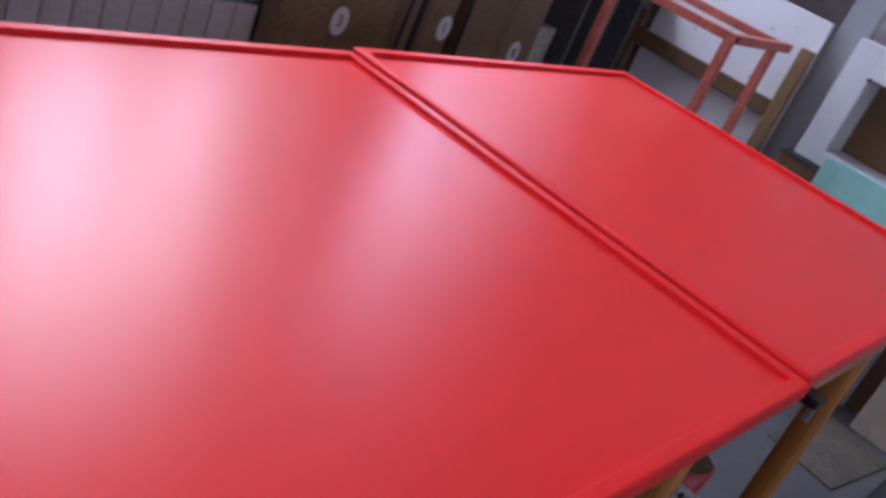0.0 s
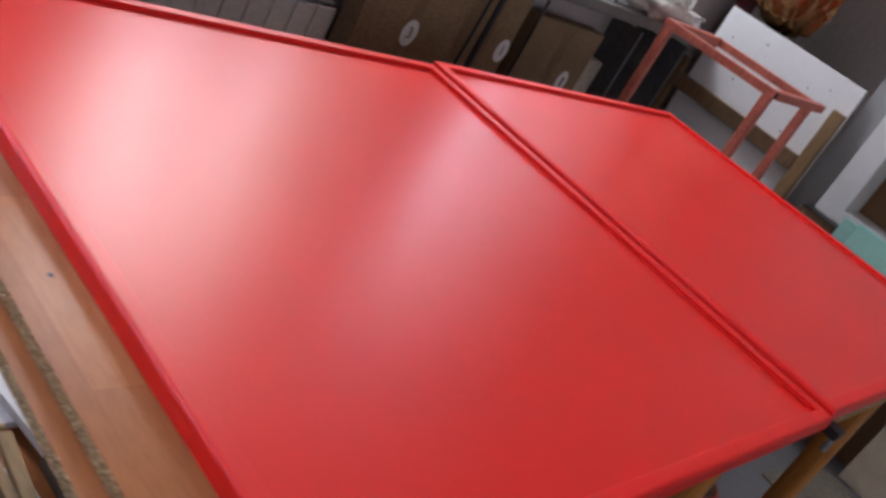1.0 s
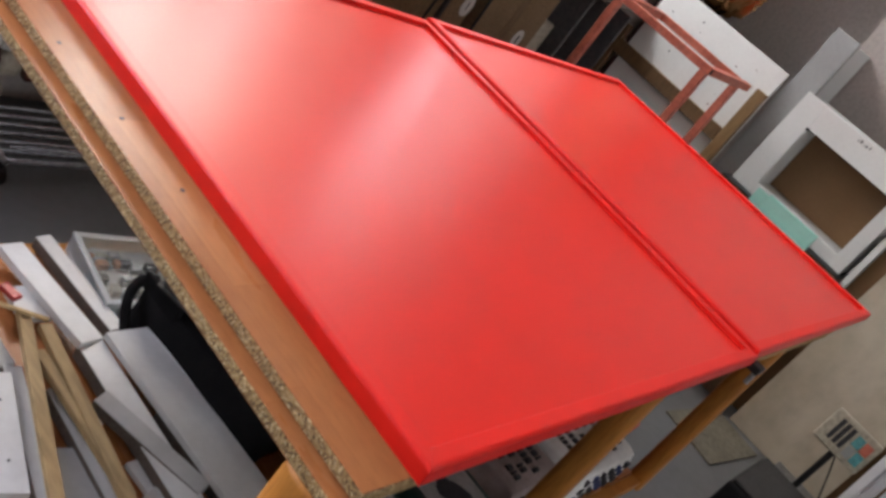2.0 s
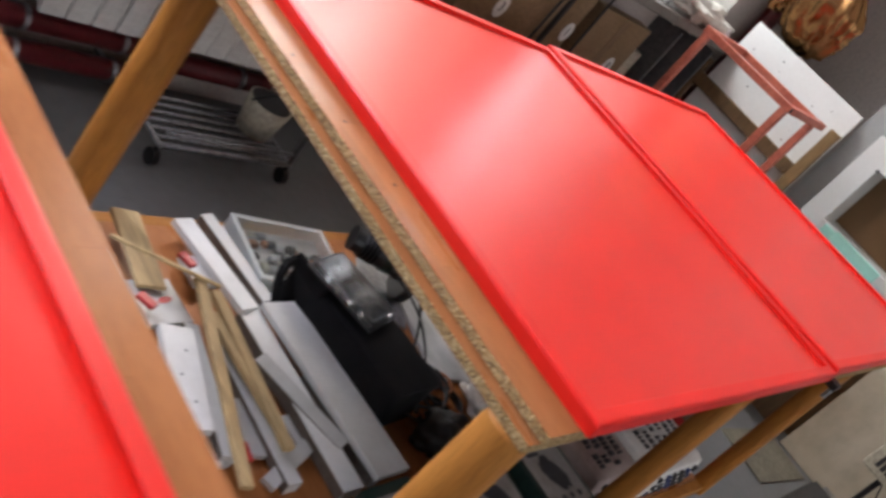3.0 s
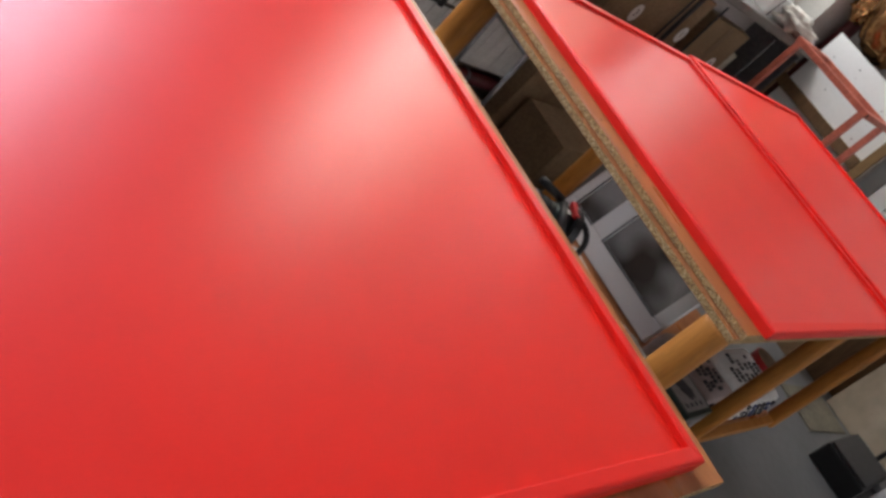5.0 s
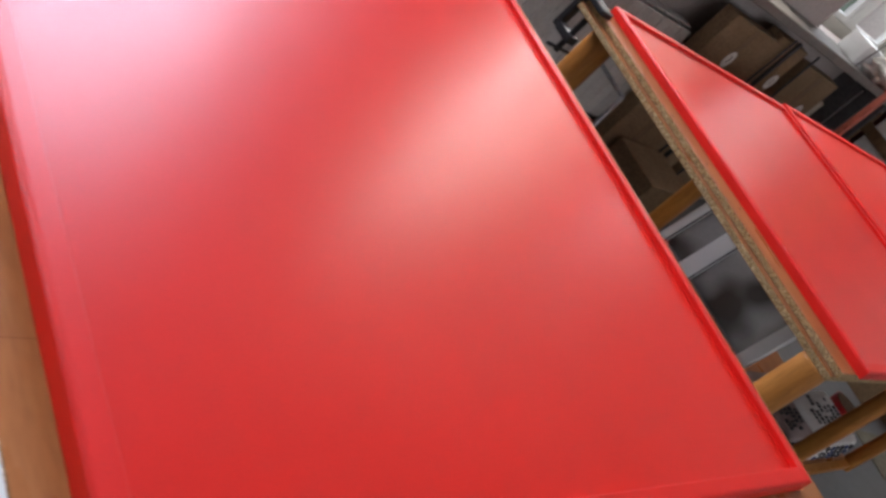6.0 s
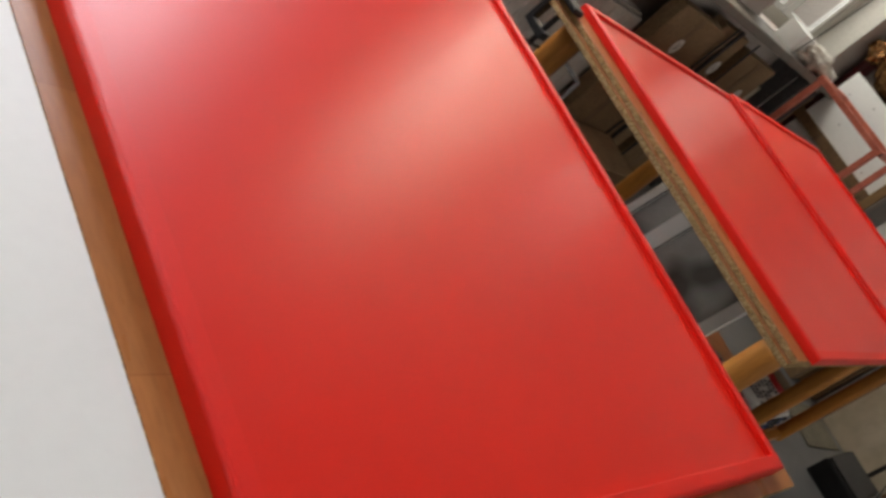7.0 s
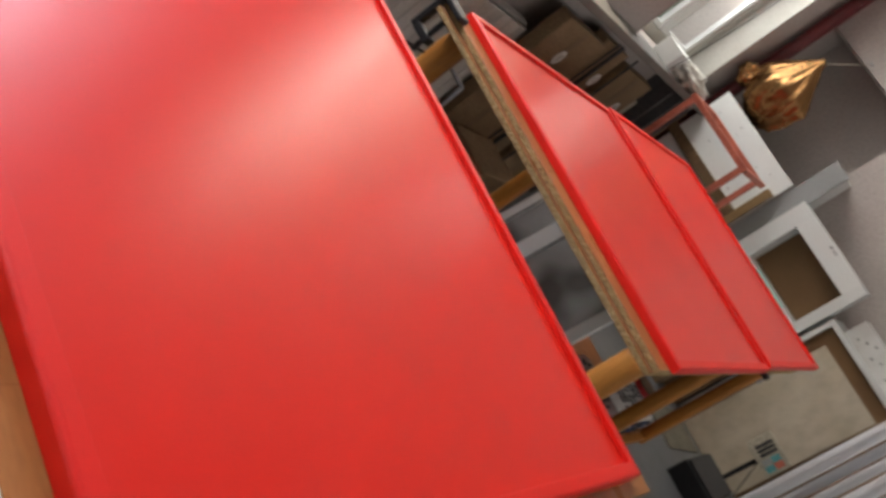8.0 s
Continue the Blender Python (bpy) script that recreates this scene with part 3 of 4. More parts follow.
wire("rear_grip", [(0.93, 0.93, 0.33), (0.96, 0.91, 0.37), (0.985, 0.85, 0.37), (0.97, 0.8, 0.32), (0.95, 0.8, 0.27)], 0.011, BLACK, saw)
wire("lead", [(0.95, 0.8, 0.27), (0.93, 0.74, 0.24), (0.86, 0.7, 0.226), (0.84, 0.62, 0.226), (0.9, 0.56, 0.226)], 0.004, BLACK, saw)
part("front_grip", rod(B(), (0.82, 1.045, 0.388), (0.925, 0.985, 0.365), 0.016, 14), BLACK, saw, "", True)
part("grip_stem", rod(B(), (0.925, 0.985, 0.365), (0.93, 0.95, 0.33), 0.014, 12), GREEN, saw, "", True)
part("trigger", box(B(), 0.018, 0.04, -0.03, 0.06, 0.146, 0.168, 0.006, sm), REDP, saw, "red trigger block")
part("rating_plate", box(B(), -0.016, 0.012, -0.014, 0.014, 0.1475, 0.1485, 0, sm), PAPER, saw, "small white rating label")
wire("cord", [(0.84, 0.86, 0.33), (0.9, 0.8, 0.3), (0.93, 0.72, 0.25), (0.86, 0.62, 0.235), (0.78, 0.55, 0.24)], 0.004, BLACK, saw)

bm = box(B(), -0.085, 0.085, -0.17, 0.17, 0, 0.012, 0.002, pose(1.0, 0.74, SZ + 0.0005, 0, 0, -14))
solid("marbled_board", bm, MARBLE, "white marbled offcut board lying on the shelf", "board")
coil = thing("cable_coil", (0.74, 0.47, SZ), "tangled orange and black extension cables", "cable")
for k in range(9):
    c0, r0 = (0.74 + rng.uniform(-0.06, 0.06), 0.47 + rng.uniform(-0.08, 0.08)), rng.uniform(0.04, 0.1)
    pts = [(c0[0] + r0 * math.cos(a * 0.7) * rng.uniform(0.7, 1.1), c0[1] + r0 * math.sin(a * 0.7) * rng.uniform(0.8, 1.4), SZ + 0.006 + 0.006 * k + rng.uniform(0, 0.02)) for a in range(11)]
    wire("loop", pts, 0.004, COPPER if k % 3 == 0 else BLACK, coil)
solid("black_plug_block", blob(B(), (0.72, 0.4, SZ + 0.045), (0.09, 0.07, 0.05), 3, 0.3), BLACK, "black power adapter among the cables", "adapter", smooth=True)
solid("white_rag", blob(B(), (0.965, 0.41, SZ + 0.034), (0.055, 0.13, 0.036), 4, 0.35), RAG, "crumpled white rag on the shelf", "rag", smooth=True)

for k, (cx, cy, rad, material) in enumerate(((0.79, 0.53, 0.05, COPPER), (0.82, 0.5, 0.06, BLACK), (0.75, 0.47, 0.055, BLACK), (0.83, 0.55, 0.045, COPPER))):
    pts = []
    for i in range(26):
        a, q = i * 0.75 + k, rad * (1 + 0.25 * noise.noise(Vector((i * 0.6, k * 3.0, 0))))
        pts.append((cx + q * math.cos(a), cy + q * 0.9 * math.sin(a), SZ + 0.005 + 0.0012 * i + 0.004 * k + 0.012 * abs(noise.noise(Vector((i * 0.4, k, 2))))))
    coil = wire("coiled_cable", pts, 0.0035 if material is COPPER else 0.0045, material)
    tagged(coil, "loose coil of brown electric lead on the shelf" if material is COPPER else "loose coil of black electric lead on the shelf", "cable", "coiled leads")

# ---- cartons and sack at the near end of the shelf ----
def tool_carton(x, y, z, w, d, h, turn):
    m = pose(x, y, z, 0, 0, turn)
    c = thing("tool_carton", (x, y, z), "printed dark green power tool carton with a tool picture", "carton", "tool cartons")
    part("carton", box(B(), -w / 2, w / 2, -d / 2, d / 2, 0, h, 0.003, m), GREEN, c)
    for face in range(2):
        fm = m @ (pose(0, -d / 2 - 0.0012, h / 2, 90, 0, 0) if face else pose(0, 0, h + 0.0012, 0, 0, 0))
        fh = (h if face else d) * 0.42
        part("print", box(B(), -w * 0.42, w * 0.42, -fh, fh * 0.9, 0, 0.0008, 0, fm), DULLP, c, "dull grey printed panel")
        part("tool_picture", blob(B(), (0, 0, 0), (w * 0.16, fh * 0.55, 0.001), 2 + face, 0.6, 3), INK, c).matrix_basis = fm @ pose(0.0, 0.0, 0.0015, 0, 0, 30)
        for k in range(4):
            part("icon", rod(B(), fm @ Vector((-w * 0.3 + k * w * 0.18, -fh * 0.75, 0.0)), fm @ Vector((-w * 0.3 + k * w * 0.18, -fh * 0.75, 0.0016)), 0.008, 12), INK, c)
        part("print_bar", box(B(), -w * 0.3, -w * 0.05, fh * 0.62, fh * 0.74, 0.0008, 0.0016, 0, fm), INK, c)
    return c


tool_carton(0.8, 0.175, SZ, 0.2, 0.2, 0.19, 2)
tool_carton(0.575, 0.165, SZ, 0.19, 0.2, 0.17, -2)
tool_carton(0.37, 0.18, SZ, 0.16, 0.22, 0.1, 4)
def printed_sack(x0, x1, y0, y1, h, cols, rows, seed, label, paper):
    s = thing("printed_sack", ((x0 + x1) / 2, (y0 + y1) / 2, SZ), label, "sack", "printed sacks")
    bm = box(B(), x0, x1, y0, y1, SZ, SZ + h, 0.035)
    bmesh.ops.subdivide_edges(bm, edges=bm.edges[:], cuts=3, use_grid_fill=True)
    off = Vector((seed, 0, 0))
    for v in bm.verts:
        if v.co.z > SZ + 0.01:
            v.co += Vector((noise.noise(v.co * 7 + off), noise.noise(v.co * 7 + off * 2) * 0.6, noise.noise(v.co * 8 + off * 3) * 0.5)) * 0.012
    part("paper", bm, paper, s, "", True)
    for q in range(cols):                      # lines of lettering as rows of short bars
        a, y, k = x0 + 0.05 + q * (x1 - x0 - 0.08) / cols, y0 + 0.04 + 0.012 * (q % 2), 0
        while y < y1 - 0.04 - 0.02 * ((q + seed) % 3):
            w = 0.007 + 0.004 * ((q * 3 + k * 5 + seed) % 3)
            if (k + q + seed) % 5 != 4:
                part("print_bar", box(B(), a, a + 0.02, y, y + w, SZ + h - 0.004, SZ + h + 0.0045), INK, s)
            y, k = y + w + 0.005, k + 1
        for k in range(rows):
            part("print_bar", box(B(), a, a + 0.012 + 0.008 * ((q + k) % 2), y0 - 0.008, y0 + 0.004, SZ + 0.04 + 0.032 * k, SZ + 0.058 + 0.032 * k), BLUE if (q + k) % 3 == 0 else INK, s)
    return s


printed_sack(1.06, 1.32, 0.13, 0.42, 0.14, 4, 3, 1, "pinkish-grey printed paper sack, colour darkened for shade, with dark lettering", SACK)
printed_sack(1.36, 1.74, 0.1, 0.34, 0.14, 6, 3, 2, "white printed plastic sack with dark blue lettering", PAPER)
pail = thing("red_pail", (1.82, 0.25, SZ), "small red plastic pail on the shelf", "pail")
part("shell", rod(B(), (1.82, 0.25, SZ), (1.82, 0.25, SZ + 0.15), 0.06, 24, 0.075), REDP, pail, "", True)
part("contents", rod(B(), (1.82, 0.25, SZ + 0.1502), (1.82, 0.25, SZ + 0.152), 0.068, 24), CARD, pail)
for x, y, a, m in ((0.2, 0.93, 20, REDP), (0.085, 0.43, -10, REDP), (0.04, 0.81, 30, REDP)):
    solid("small_packet", box(B(), -0.012, 0.012, -0.022, 0.022, 0, 0.01, 0.003, pose(x, y, SZ + 0.062, 0, 0, a)), m, "small coloured packet among the offcuts", "packet", "small packets")

# glazed sash standing on the shelf
sash = thing("glazed_sash", (1.2, 0.78, SZ), "white window sash with dark glass leaning on the shelf", "window sash")
LEAN = pose(1.19, 0.0, SZ, 0, 14, 0)
for y, w in ((1.075, 0.022), (0.905, 0.04), (0.49, 0.027)):
    part("stile", box(B(), -0.018, 0.018, y - w, y + w, 0.0855, 0.6, 0.004, LEAN), SMOOTHW, sash)
for z0, z1 in ((0.0, 0.085), (0.6005, 0.645)):
    part("rail", box(B(), -0.018, 0.018, 0.463, 1.097, z0, z1, 0.004, LEAN), SMOOTHW, sash)
# panes carry their pale reflections in the colour
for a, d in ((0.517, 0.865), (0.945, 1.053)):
    part("pane", box(B(), -0.004, 0.003, a, d, 0.0855, 0.6, 0, LEAN), SMOKE, sash, "dark glass with pale reflections painted into its colour")
    part("gasket", box(B(), -0.0215, -0.0182, a, d, 0.08, 0.0855, 0, LEAN), INK, sash, "black rubber gasket")
    part("gasket", box(B(), -0.0215, -0.0182, d, d + 0.005, 0.08, 0.6, 0, LEAN), INK, sash, "black rubber gasket")


# ---- below the windows ----
rad = thing("radiator", (0.9, 1.91, 0.2), "white aluminium sectional radiator under the window", "radiator")
SEC = None
for k in range(16):
    x = 0.2 + 0.08 * k
    if SEC is None:
        bm = B()
        box(bm, 0.002, 0.078, 0, 0.016, 0.0, 0.56, 0.006)
        box(bm, 0.03, 0.05, 0.016, 0.085, 0.03, 0.53, 0.004)
        box(bm, 0.006, 0.074, 0.018, 0.03, 0.02, 0.54)
        for z in (0.545, 0.575):
            box(bm, 0.008, 0.072, 0.018, 0.09, z - 0.008, z, 0.002)
        rod(bm, (0.0, 0.05, 0.06), (0.08, 0.05, 0.06), 0.02)
        rod(bm, (0.0, 0.05, 0.5), (0.08, 0.05, 0.5), 0.02)
        SEC = link("section", bm, RADW)
        ob = SEC
    else:
        ob = new("section", SEC.data)
    ob.parent = rad
    ob.matrix_parent_inverse = rad.matrix_basis.inverted()
    ob.matrix_basis = Matrix.Translation((x, 1.87, 0.24))
for x in (0.45, 1.2):
    part("foot", box(B(), x - 0.01, x + 0.01, 1.9, 1.999, 0.27, 0.31), RADW, rad)

for x0, x1, z, y, r in ((-1.6, 0.62, 0.09, 1.9, 0.034), (-1.6, 0.66, 0.185, 1.92, 0.034), (0.74, 3.0, 0.15, 1.93, 0.034)):
    p = thing("heating_pipe", (x0, y, z), "dark red heating pipe along the skirting with clamps", "pipe", "red heating pipes", "structure")
    part("tube", rod(B(), (x0, y, z), (x1, y, z), r, 20), PIPE, p, "", True)
    x = x0 + 0.25
    while x < x1 - 0.05:
        part("clamp", rod(B(), (x - 0.008, y, z), (x + 0.008, y, z), r + 0.004, 20), STEEL, p, "bright steel pipe clamp")
        part("bracket", box(B(), x - 0.008, x + 0.008, y + r, 1.999, z - 0.008, z + 0.008), STEEL, p)
        x += 0.31
    part("elbow", blob(B(), (x1, y, z), (0.05, 0.045, 0.05), 2, 0.15, 3), BEIGE, p, "pale taped pipe joint", True)

tr = thing("wire_trolley", (0.82, 1.72, 0), "low grey wire trolley on black castors", "trolley")
for y in (1.6, 1.64, 1.68, 1.72, 1.76, 1.8, 1.84):
    part("bar", rod(B(), (0.56, y, 0.075), (1.08, y, 0.075), 0.006 if y > 1.6 else 0.009, 10), STEEL, tr, "", True)
for x in (0.56, 1.08):
    part("end_bar", rod(B(), (x, 1.59, 0.075), (x, 1.85, 0.075), 0.009, 10), STEEL, tr, "", True)
    for y in (1.6, 1.84):
        part("castor", rod(B(), (x - 0.011, y, 0.027), (x + 0.011, y, 0.027), 0.027, 18), BLACK, tr, "black rubber castor")
        part("stem", rod(B(), (x, y, 0.05), (x, y, 0.075), 0.008, 8), BLACK, tr)
for y in (1.6, 1.84):
    part("upright", rod(B(), (1.08, y, 0.075), (1.05, y, 0.52), 0.01, 10), STEEL, tr, "", True)
part("upper_bar", rod(B(), (1.05, 1.6, 0.52), (1.05, 1.84, 0.52), 0.01, 10), STEEL, tr, "", True)
part("side_bar", rod(B(), (0.56, 1.6, 0.12), (1.07, 1.6, 0.12), 0.006, 10), STEEL, tr, "", True)
pot = thing("beige_bucket", (1.0, 1.75, 0.082), "beige plastic bucket standing on the trolley", "bucket")
part("shell", rod(B(), (1.0, 1.75, 0.082), (1.0, 1.75, 0.205), 0.062, 28, 0.08), BEIGE, pot, "", True)
# solid shell; a black disc paints the shade of its hollow
part("mouth_shade", rod(B(), (1.0, 1.75, 0.2051), (1.0, 1.75, 0.206), 0.072, 28), BLACK, pot, "black disc painting the shaded bucket opening")
wire("handle", [(0.92, 1.75, 0.2), (0.935, 1.71, 0.26), (1.0, 1.7, 0.285), (1.065, 1.71, 0.26), (1.08, 1.75, 0.2)], 0.004, BLACK, pot)
solid("floor_carton", box(B(), 1.55, 1.95, 1.45, 1.75, 0.0005, 0.26, 0.004, None), CARD, "plain brown cardboard carton on the floor", "carton")


def cardboard_box(x0, x1, y0, y1, h, number, lx, lz, tilt=0.0):
    c = thing("cardboard_box", ((x0 + x1) / 2, y0, 0), "tall brown cardboard box with a round white label", "box", "boxes below the window")
    part("carton", box(B(), x0, x1, y0, y1, 0.0005, h, 0.005), CARD, c)
    part("tape", box(B(), (x0 + x1) / 2 - 0.024, (x0 + x1) / 2 + 0.024, y0 - 0.0012, y0 - 0.0002, 0.01, h - 0.01), BROWNWOOD, c, "brown parcel tape")
    lab = part("label", rod(B(), (lx, y0 - 0.0015, lz), (lx, y0 - 0.0030, lz), 0.034, 28), PAPER, c, "round white paper label")
    for v in lab.data.vertices:
        v.co.z = lz + (v.co.z - lz) * 1.35
    if number:
        text(number, 0.055, pose(lx, y0 - 0.0034, lz, 90, 0, 0), INK, c, "number")
    else:
        part("number_bar", box(B(), lx - 0.006, lx + 0.006, y0 - 0.0044, y0 - 0.0032, lz - 0.02, lz + 0.02), INK, c)
    return c


cardboard_box(1.48, 1.93, 1.78, 1.86, 1.0, "3", 1.71, 0.817)
cardboard_box(1.96, 2.27, 1.82, 1.9, 1.03, "1", 2.235, 0.82)
cardboard_box(2.32, 2.76, 1.8, 1.88, 0.99, "", 2.65, 0.765)
for k, x in enumerate((1.945, 2.03, 2.29)):
    solid("hanging_cable", rod(B(), (x, 1.775, 0.0), (x + 0.05 - 0.03 * k, 1.775, 1.06), 0.006 + 0.006 * (k % 2), 10), BLACK, "thin dark cable hanging from the sill", "cable", "hanging cables")
solid("white_valve_box", box(B(), 2.84, 2.96, 1.86, 1.95, 0.0005, 0.86, 0.01), BEIGE, "narrow off-white box below the sill", "box")
# added dark sheets stand in for the shaded wall under the sill
for k in range(3):
    solid("sill_shade_sheet", box(B(), 2.99 + 0.2 * k, 3.01 + 0.2 * k, 1.8, 1.96, 0.0005, 1.05, 0.004), DARKP, "dark sheet added for the shaded wall below the sill", "upright", "uprights below the sill")

# clutter on the sill
solid("white_cloth", blob(B(), (3.12, 1.87, 1.165), (0.26, 0.085, 0.06), 5, 0.7), RAG, "crumpled white cloth bundle on the sill", "cloth", smooth=True)
solid("white_carton", box(B(), 2.75, 2.95, 1.86, 2.0, 1.119, 1.24, 0.004), WHITE, "small white carton on the sill", "carton")
solid("silver_wrap", blob(B(), (3.34, 1.85, 1.15), (0.07, 0.05, 0.035), 9, 0.6), ALU, "crumpled silver wrap at the end of the sill", "wrap")
wire("thin_wire", [(2.72, 1.82, 1.121), (2.76, 1.82, 1.3), (2.85, 1.83, 1.6), (2.9, 1.84, 1.95), (2.93, 1.9, 2.3)], 0.003, BLACK)
tagged(bpy.data.objects["thin_wire"], "thin black wire looping up from the sill", "wire")

# ---- coral frame ----
st = thing("metal_frame", (3.15, 1.42, 0), "coral-red painted square tube stand", "stand")
S = 0.034
for x, y in ((2.955, 1.175), (3.33, 1.165), (2.92, 1.665)):
    part("leg", box(B(), x - S / 2, x + S / 2, y - S / 2, y + S / 2, 0, 1.133, 0.002), CORAL, st)
part("tube", bar(B(), (2.955, 1.15, 1.15), (2.918, 1.69, 1.15), S, S), CORAL, st)
part("tube", bar(B(), (3.39, 1.19, 1.15), (3.37, 1.69, 1.15), S, S), CORAL, st)
part("tube", bar(B(), (2.968, 1.163, 1.15), (3.46, 1.163, 1.15), S, S), CORAL, st)
part("tube", bar(B(), (2.935, 1.675, 1.15), (3.36, 1.675, 1.15), S, S), CORAL, st)
for a, b in (((2.955, 1.1495, 1.15), (2.955, 1.1465, 1.15)), ((3.46, 1.163, 1.15), (3.474, 1.163, 1.15)), ((2.918, 1.69, 1.15), (2.918, 1.694, 1.15))):
    part("end_cap", bar(B(), a, b, 0.022, 0.022, 0.001), BLACK, st, "black plastic end cap")

# ---- against the far wall ----
wp = thing("white_panel_frame", (3.62, 1.45, 0), "stained white board in a brown timber frame against the wall", "board")
part("sheet", box(B(), 3.61, 3.626, 1.1, 1.83, 0.0, 1.292, 0.001), WHITE, wp)
part("cross_beam", box(B(), 3.575, 3.609, 1.16, 1.86, 0.852, 0.925, 0.004), BROWNWOOD, wp)
part("post", box(B(), 3.57, 3.609, 1.1, 1.155, 0.0, 1.165, 0.004), OLDWOOD, wp)
part("post", box(B(), 3.575, 3.609, 1.86, 1.92, 0.0, 1.0, 0.004), BROWNWOOD, wp)
for k in range(14):
    y, z = rng.uniform(1.2, 1.8), rng.uniform(0.95, 1.27)
    part("paint_spot", rod(B(), (3.6092, y, z), (3.6097, y, z), rng.uniform(0.0015, 0.005), 9), PIPE if k % 4 else INK, wp)
solid("red_riser_pipe", rod(B(), (3.9, 1.93, 0), (3.9, 1.93, TOP), 0.048, 24), PIPE, "dark red vertical heating pipe in the corner", "pipe", kind="structure", smooth=True)

foil = thing("gold_foil_bag", (3.72, 1.68, 1.32), "crumpled shiny gold foil bag hanging by the wall", "bag")
bm = B()
bmesh.ops.create_icosphere(bm, subdivisions=5, radius=1)
for v in bm.verts:                        # gathered at the top, long pleats, crushed lower rim
    d = v.co.copy()
    phi = math.atan2(d.y, d.x)
    ring = Vector((math.cos(phi), math.sin(phi), 0))
    pleat = abs(noise.noise(ring * 2.6 + Vector((0, 0, d.z * 0.9)))) - 0.6 * abs(noise.noise(ring * 6.0 + Vector((3, 1, d.z * 1.4))))
    k = 1 + 0.12 * noise.noise(d * 1.7) + 0.34 * pleat
    if d.z < 0.1:
        k += (0.1 - d.z) * 0.16 * (abs(noise.noise(d * 6)) + abs(noise.noise(d * 13 + Vector((5, 1, 2)))) - 0.4)
    w = 1.0 - 0.8 * max(d.z, 0) ** 1.1
    v.co = Vector((3.72 + d.x * 0.1 * k * w, 1.67 + (d.y * 0.2 * w + d.z * 0.01) * k, 1.575 + d.z * 0.28 * (1 + 0.3 * (k - 1))))
part("foil", bm, GOLD, foil, "", True)
part("knot", blob(B(), (3.72, 1.88, 1.45), (0.05, 0.08, 0.07), 6, 0.5), GOLD, foil)
part("string", rod(B(), (3.72, 1.67, 1.83), (4.09, 1.6, 2.08), 0.003, 6), BEIGE, foil)
part("hook", rod(B(), (4.06, 1.6, 2.08), (4.1, 1.6, 2.08), 0.008, 8), STEEL, foil)

solid("tall_grey_panel", box(B(), 3.66, 3.7, 0.965, 1.09, 0.0005, 1.575, 0.003), GREYP, "tall grey board leaning by the wall recess", "board")
solid("tall_white_side", box(B(), 3.702, 4.09, 1.0, 1.075, 0.0005, 1.56, 0.003), WHITE, "white side panel behind the grey board", "board")

cab = thing("open_cabinet", (3.62, 0.64, 0.79), "white cabinet carcass lying open with brown back", "cabinet")
cx0, cx1, cy0, cy1, cz0, cz1 = 3.5, 3.8, 0.32, 0.975, 0.79, 1.296
for a in ((cy0, 0.385, cz0, cz1), (0.865, cy1, cz0, cz1), (0.385, 0.865, cz0, 0.85), (0.385, 0.865, 1.172, cz1)):
    part("side", box(B(), cx0 + 0.1, cx1, a[0], a[1], a[2], a[3], 0.002), WHITE, cab)
part("back", box(B(), cx1 - 0.012, cx1 - 0.002, 0.386, 0.864, 0.851, 1.171), HARDBOARD, cab, "brown hardboard back")
for k in range(5):
    part("print_mark", box(B(), 3.5985, 3.6015, 0.6 + 0.015 * k, 0.6 + 0.015 * k + (0.009 if k % 2 else 0.005), 1.266, 1.281 - 0.004 * (k % 3)), DARKP, cab, "small dark printed mark")
part("knob", rod(B(), (3.585, 0.86, 1.168), (3.6, 0.86, 1.168), 0.008, 12), BLACK, cab)
base = thing("base_cabinet", (3.8, 0.6, 0), "brown low cabinet carrying the white carcass", "cabinet")
part("body", box(B(), 3.52, 3.8, 0.3, 0.995, 0.0, 0.785, 0.003), BROWNWOOD, base)
# black strip paints the dark gap under the white carcass
part("gap_shade_strip", box(B(), 3.515, 3.8, 0.295, 0.995, 0.7855, 0.7895, 0.0), BLACK, base)
bm = box(B(), 3.488, 3.512, 0.478, 0.752, 0.7045, 0.866, 0.002)
box(bm, 3.488, 3.512, 0.7525, 0.815, 0.7045, 0.854, 0.002)
solid("teal_foam_board", bm, TEAL, "pale teal foam board offcut with a stepped edge", "board")
solid("carton_stack", box(B(), 3.35, 3.513, 0.45, 0.85, 0.0005, 0.704, 0.004), CARD, "plain brown carton under the teal board", "carton")

c2 = thing("white_cabinet", (3.8, -0.2, 0), "white cabinet carcass with brown back and clutter on top", "cabinet")
part("top", box(B(), 3.6, 4.05, -0.9, 0.29, 1.03, 1.06, 0.002), WHITE, c2)
part("side", box(B(), 3.6, 4.05, 0.262, 0.29, 0.0, 1.029, 0.002), WHITE, c2)
part("back", box(B(), 3.64, 3.66, -0.9, 0.26, 0.0, 1.029), HARDBOARD, c2, "brown hardboard panel")
pk = thing("white_packet", (3.82, -0.05, 1.0605), "white printed carton lying on the cabinet", "carton")
part("carton", box(B(), 3.7, 3.95, -0.36, 0.2, 1.0605, 1.2, 0.006), WORN, pk)
for k in range(9):
    part("print_bar", box(B(), 3.6985, 3.6998, 0.12 - 0.045 * k, 0.135 - 0.045 * k + 0.006 * (k % 2), 1.1 + 0.03 * (k % 3), 1.108 + 0.03 * (k % 3)), DARKP, pk)
solid("beige_board", box(B(), -0.009, 0.009, -0.255, 0.255, 0.0, 0.945, 0.002, pose(3.49, -0.075, 0.0005, 0, 5.5, 0)), OSB, "stained beige board leaning against the cabinet", "board")
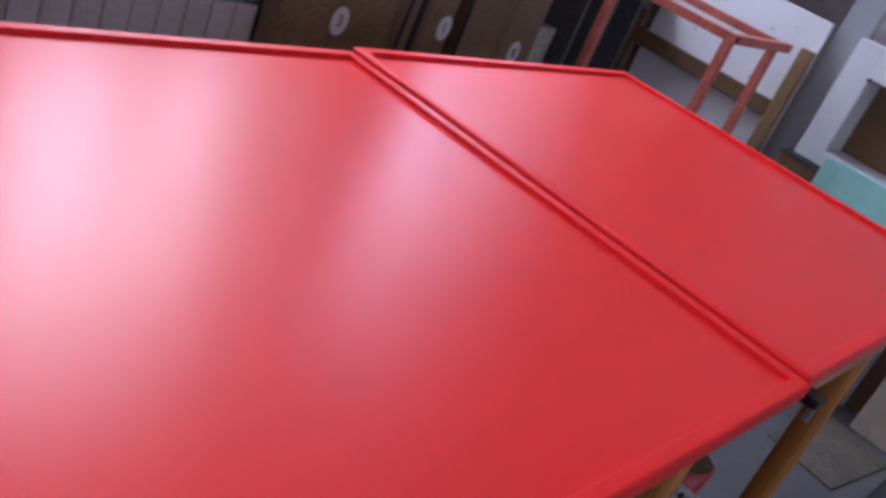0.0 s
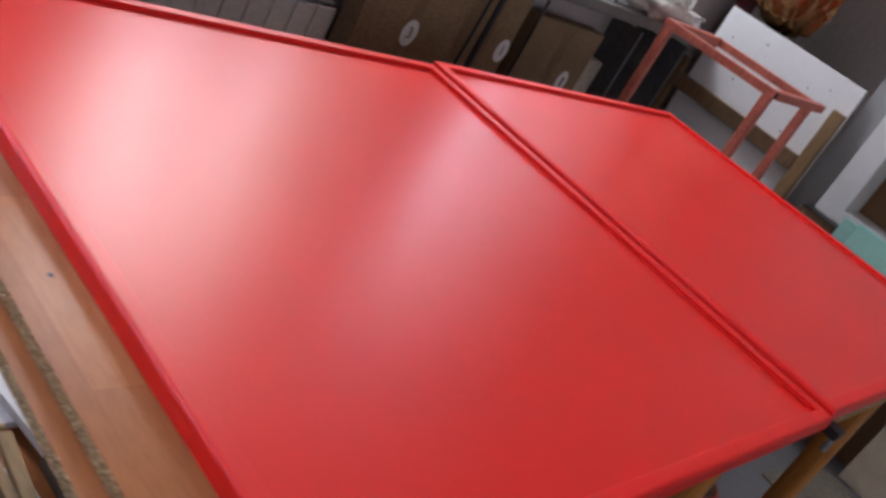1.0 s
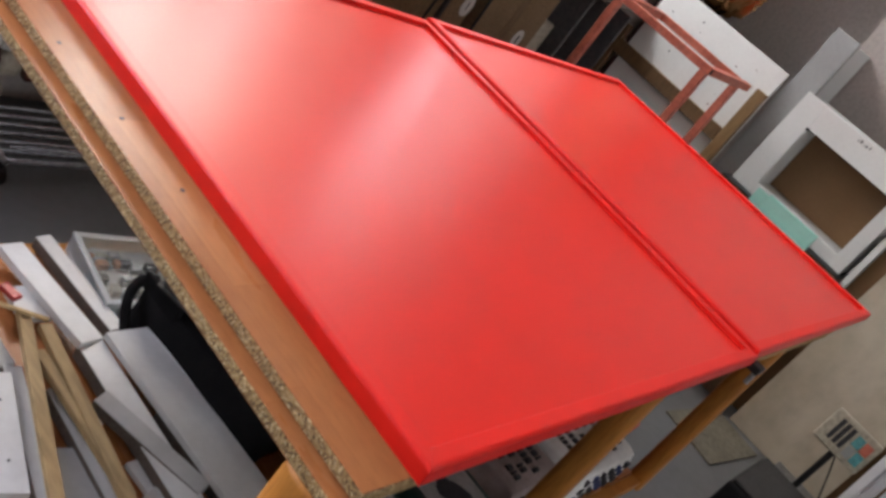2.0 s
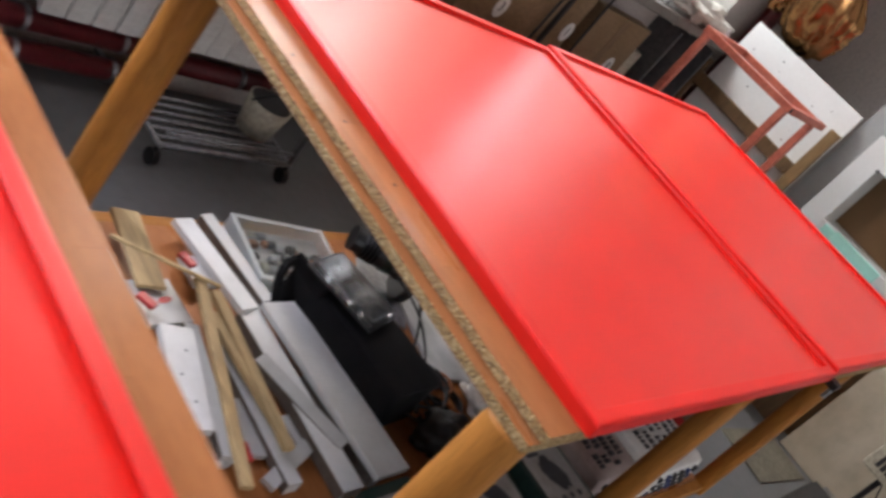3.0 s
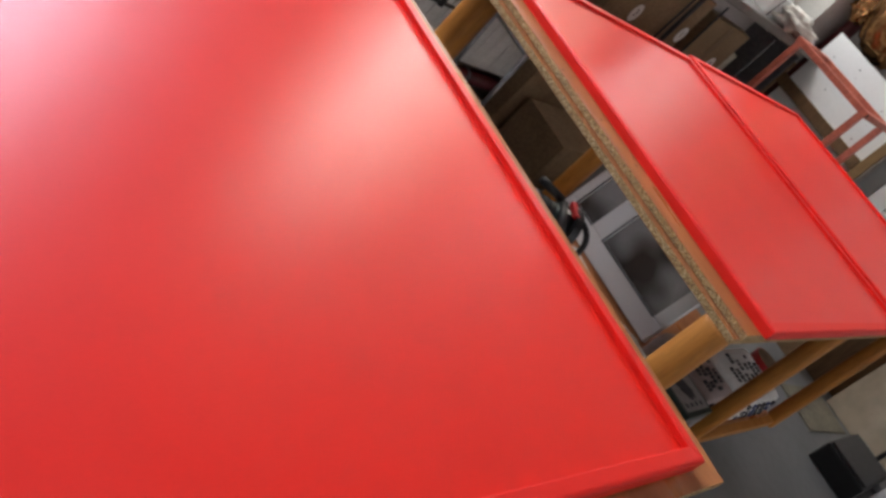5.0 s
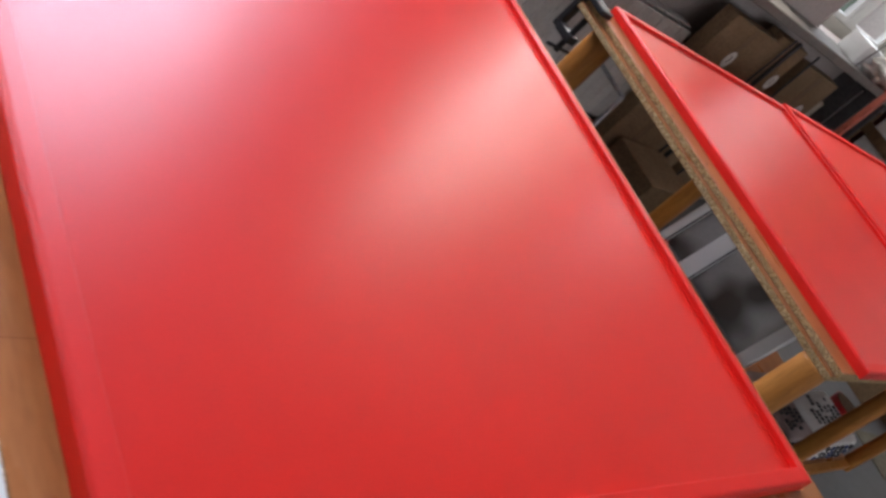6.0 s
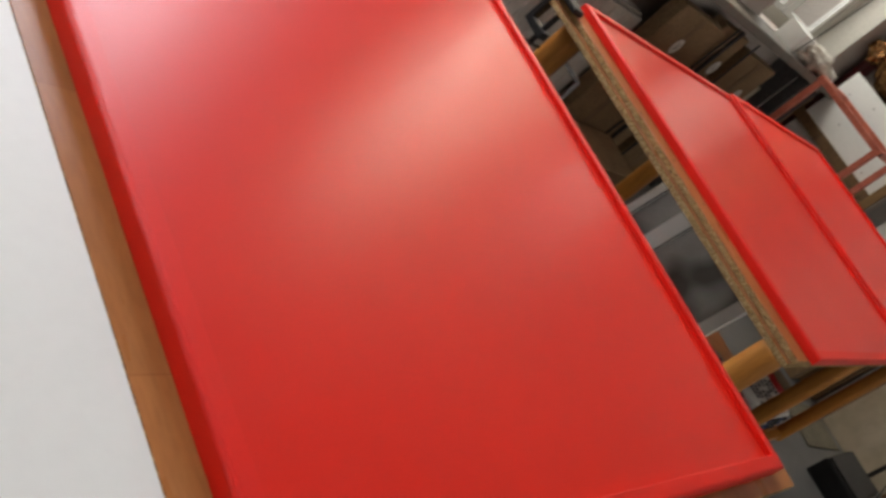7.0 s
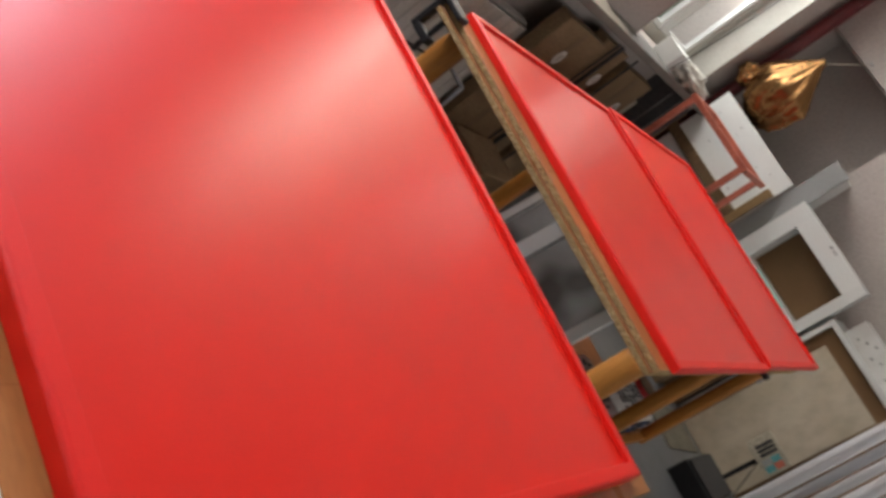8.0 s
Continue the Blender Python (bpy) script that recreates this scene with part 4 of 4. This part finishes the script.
solid("cardboard_sheet", box(B(), -0.24, 0.24, -0.14, 0.14, 0.0005, 0.008, 0.001, pose(3.18, 0.15, 0, 0, 0, -8)), FLATCARD, "flat dull grey-brown cardboard sheet on the floor", "cardboard")

sc = thing("weighing_scale", (3.2, -0.2, 0), "beige platform scale with a display head on a post", "scale")
part("platform", box(B(), 3.16, 3.42, -0.42, -0.1, 0.02, 0.06, 0.006), STEEL, sc)
for x in (3.2, 3.38):
    for y in (-0.38, -0.14):
        part("foot", rod(B(), (x, y, 0), (x, y, 0.02), 0.014, 10), BLACK, sc)
part("post", rod(B(), (3.235, -0.215, 0.06), (3.235, -0.215, 0.33), 0.013, 14), BLACK, sc)
hm = pose(3.215, -0.22, 0.4, 0, 10, 0)
head = part("display_head", box(B(), -0.022, 0.022, -0.11, 0.11, -0.078, 0.078, 0.008, hm), BEIGE, sc)
for k in range(3):
    part("display_window", box(B(), -0.0245, -0.0225, 0.07 - 0.026 * k - 0.018, 0.07 - 0.026 * k, -0.045, 0.055, 0, hm), INK, head, "dark display window")
for k, m in enumerate((AQUA, GREYP, CORAL, AQUA)):
    y0, z0 = -0.09 + 0.04 * (k % 2), -0.055 + 0.055 * (k // 2)
    part("keypad", box(B(), -0.0245, -0.0225, y0, y0 + 0.036, z0, z0 + 0.05, 0, hm), m, head, "coloured keypad field")
wire("cable", [(3.24, -0.22, 0.33), (3.27, -0.26, 0.25), (3.26, -0.3, 0.15), (3.22, -0.34, 0.07)], 0.004, BLACK, sc)

bb = thing("black_case", (2.9, -0.18, 0), "black case with a grey lid on the floor", "case")
part("body", box(B(), 2.68, 3.13, -0.32, -0.06, 0.0005, 0.12, 0.008), BLACK, bb)
part("lid", box(B(), 2.7, 3.12, -0.31, -0.07, 0.1205, 0.138, 0.005), CASELID, bb, "dark grey scuffed lid")


def aluminium_channel(x, y, w, top):
    """An open channel with two flanges and a middle rib, leaning on the cabinet."""
    bm = B()
    a, d = Vector((x, y, 0.012)), Vector((3.5, y + 0.03, top))
    along = (d - a).normalized()
    side = Vector((0, 1, 0))
    side = (side - along * side.dot(along)).normalized()
    out = side.cross(along).normalized()
    if out.x > 0:
        out = -out
    bar(bm, a, d, w, 0.004, 0.001, out)
    for f in (-0.5, -0.12, 0.5):
        c = side * w * f + out * 0.012
        bar(bm, a + c, d + c, 0.0035, 0.024, 0.001, out)
    c = side * w * 0.3 + out * 0.024
    bar(bm, a + c, d + c, w * 0.4, 0.003, 0.001, out)
    solid("aluminium_profile", bm, ALU, "shiny aluminium channel profile leaning upright", "profile", "aluminium profiles")


for k, (x, y, w) in enumerate(((2.98, -0.395, 0.078), (3.05, -0.478, 0.05), (3.0, -0.545, 0.05), (2.93, -0.63, 0.08), (3.02, -0.715, 0.05), (2.95, -0.79, 0.06), (3.0, -0.87, 0.06))):
    aluminium_channel(x, y, w, 2.0 - 0.1 * k)
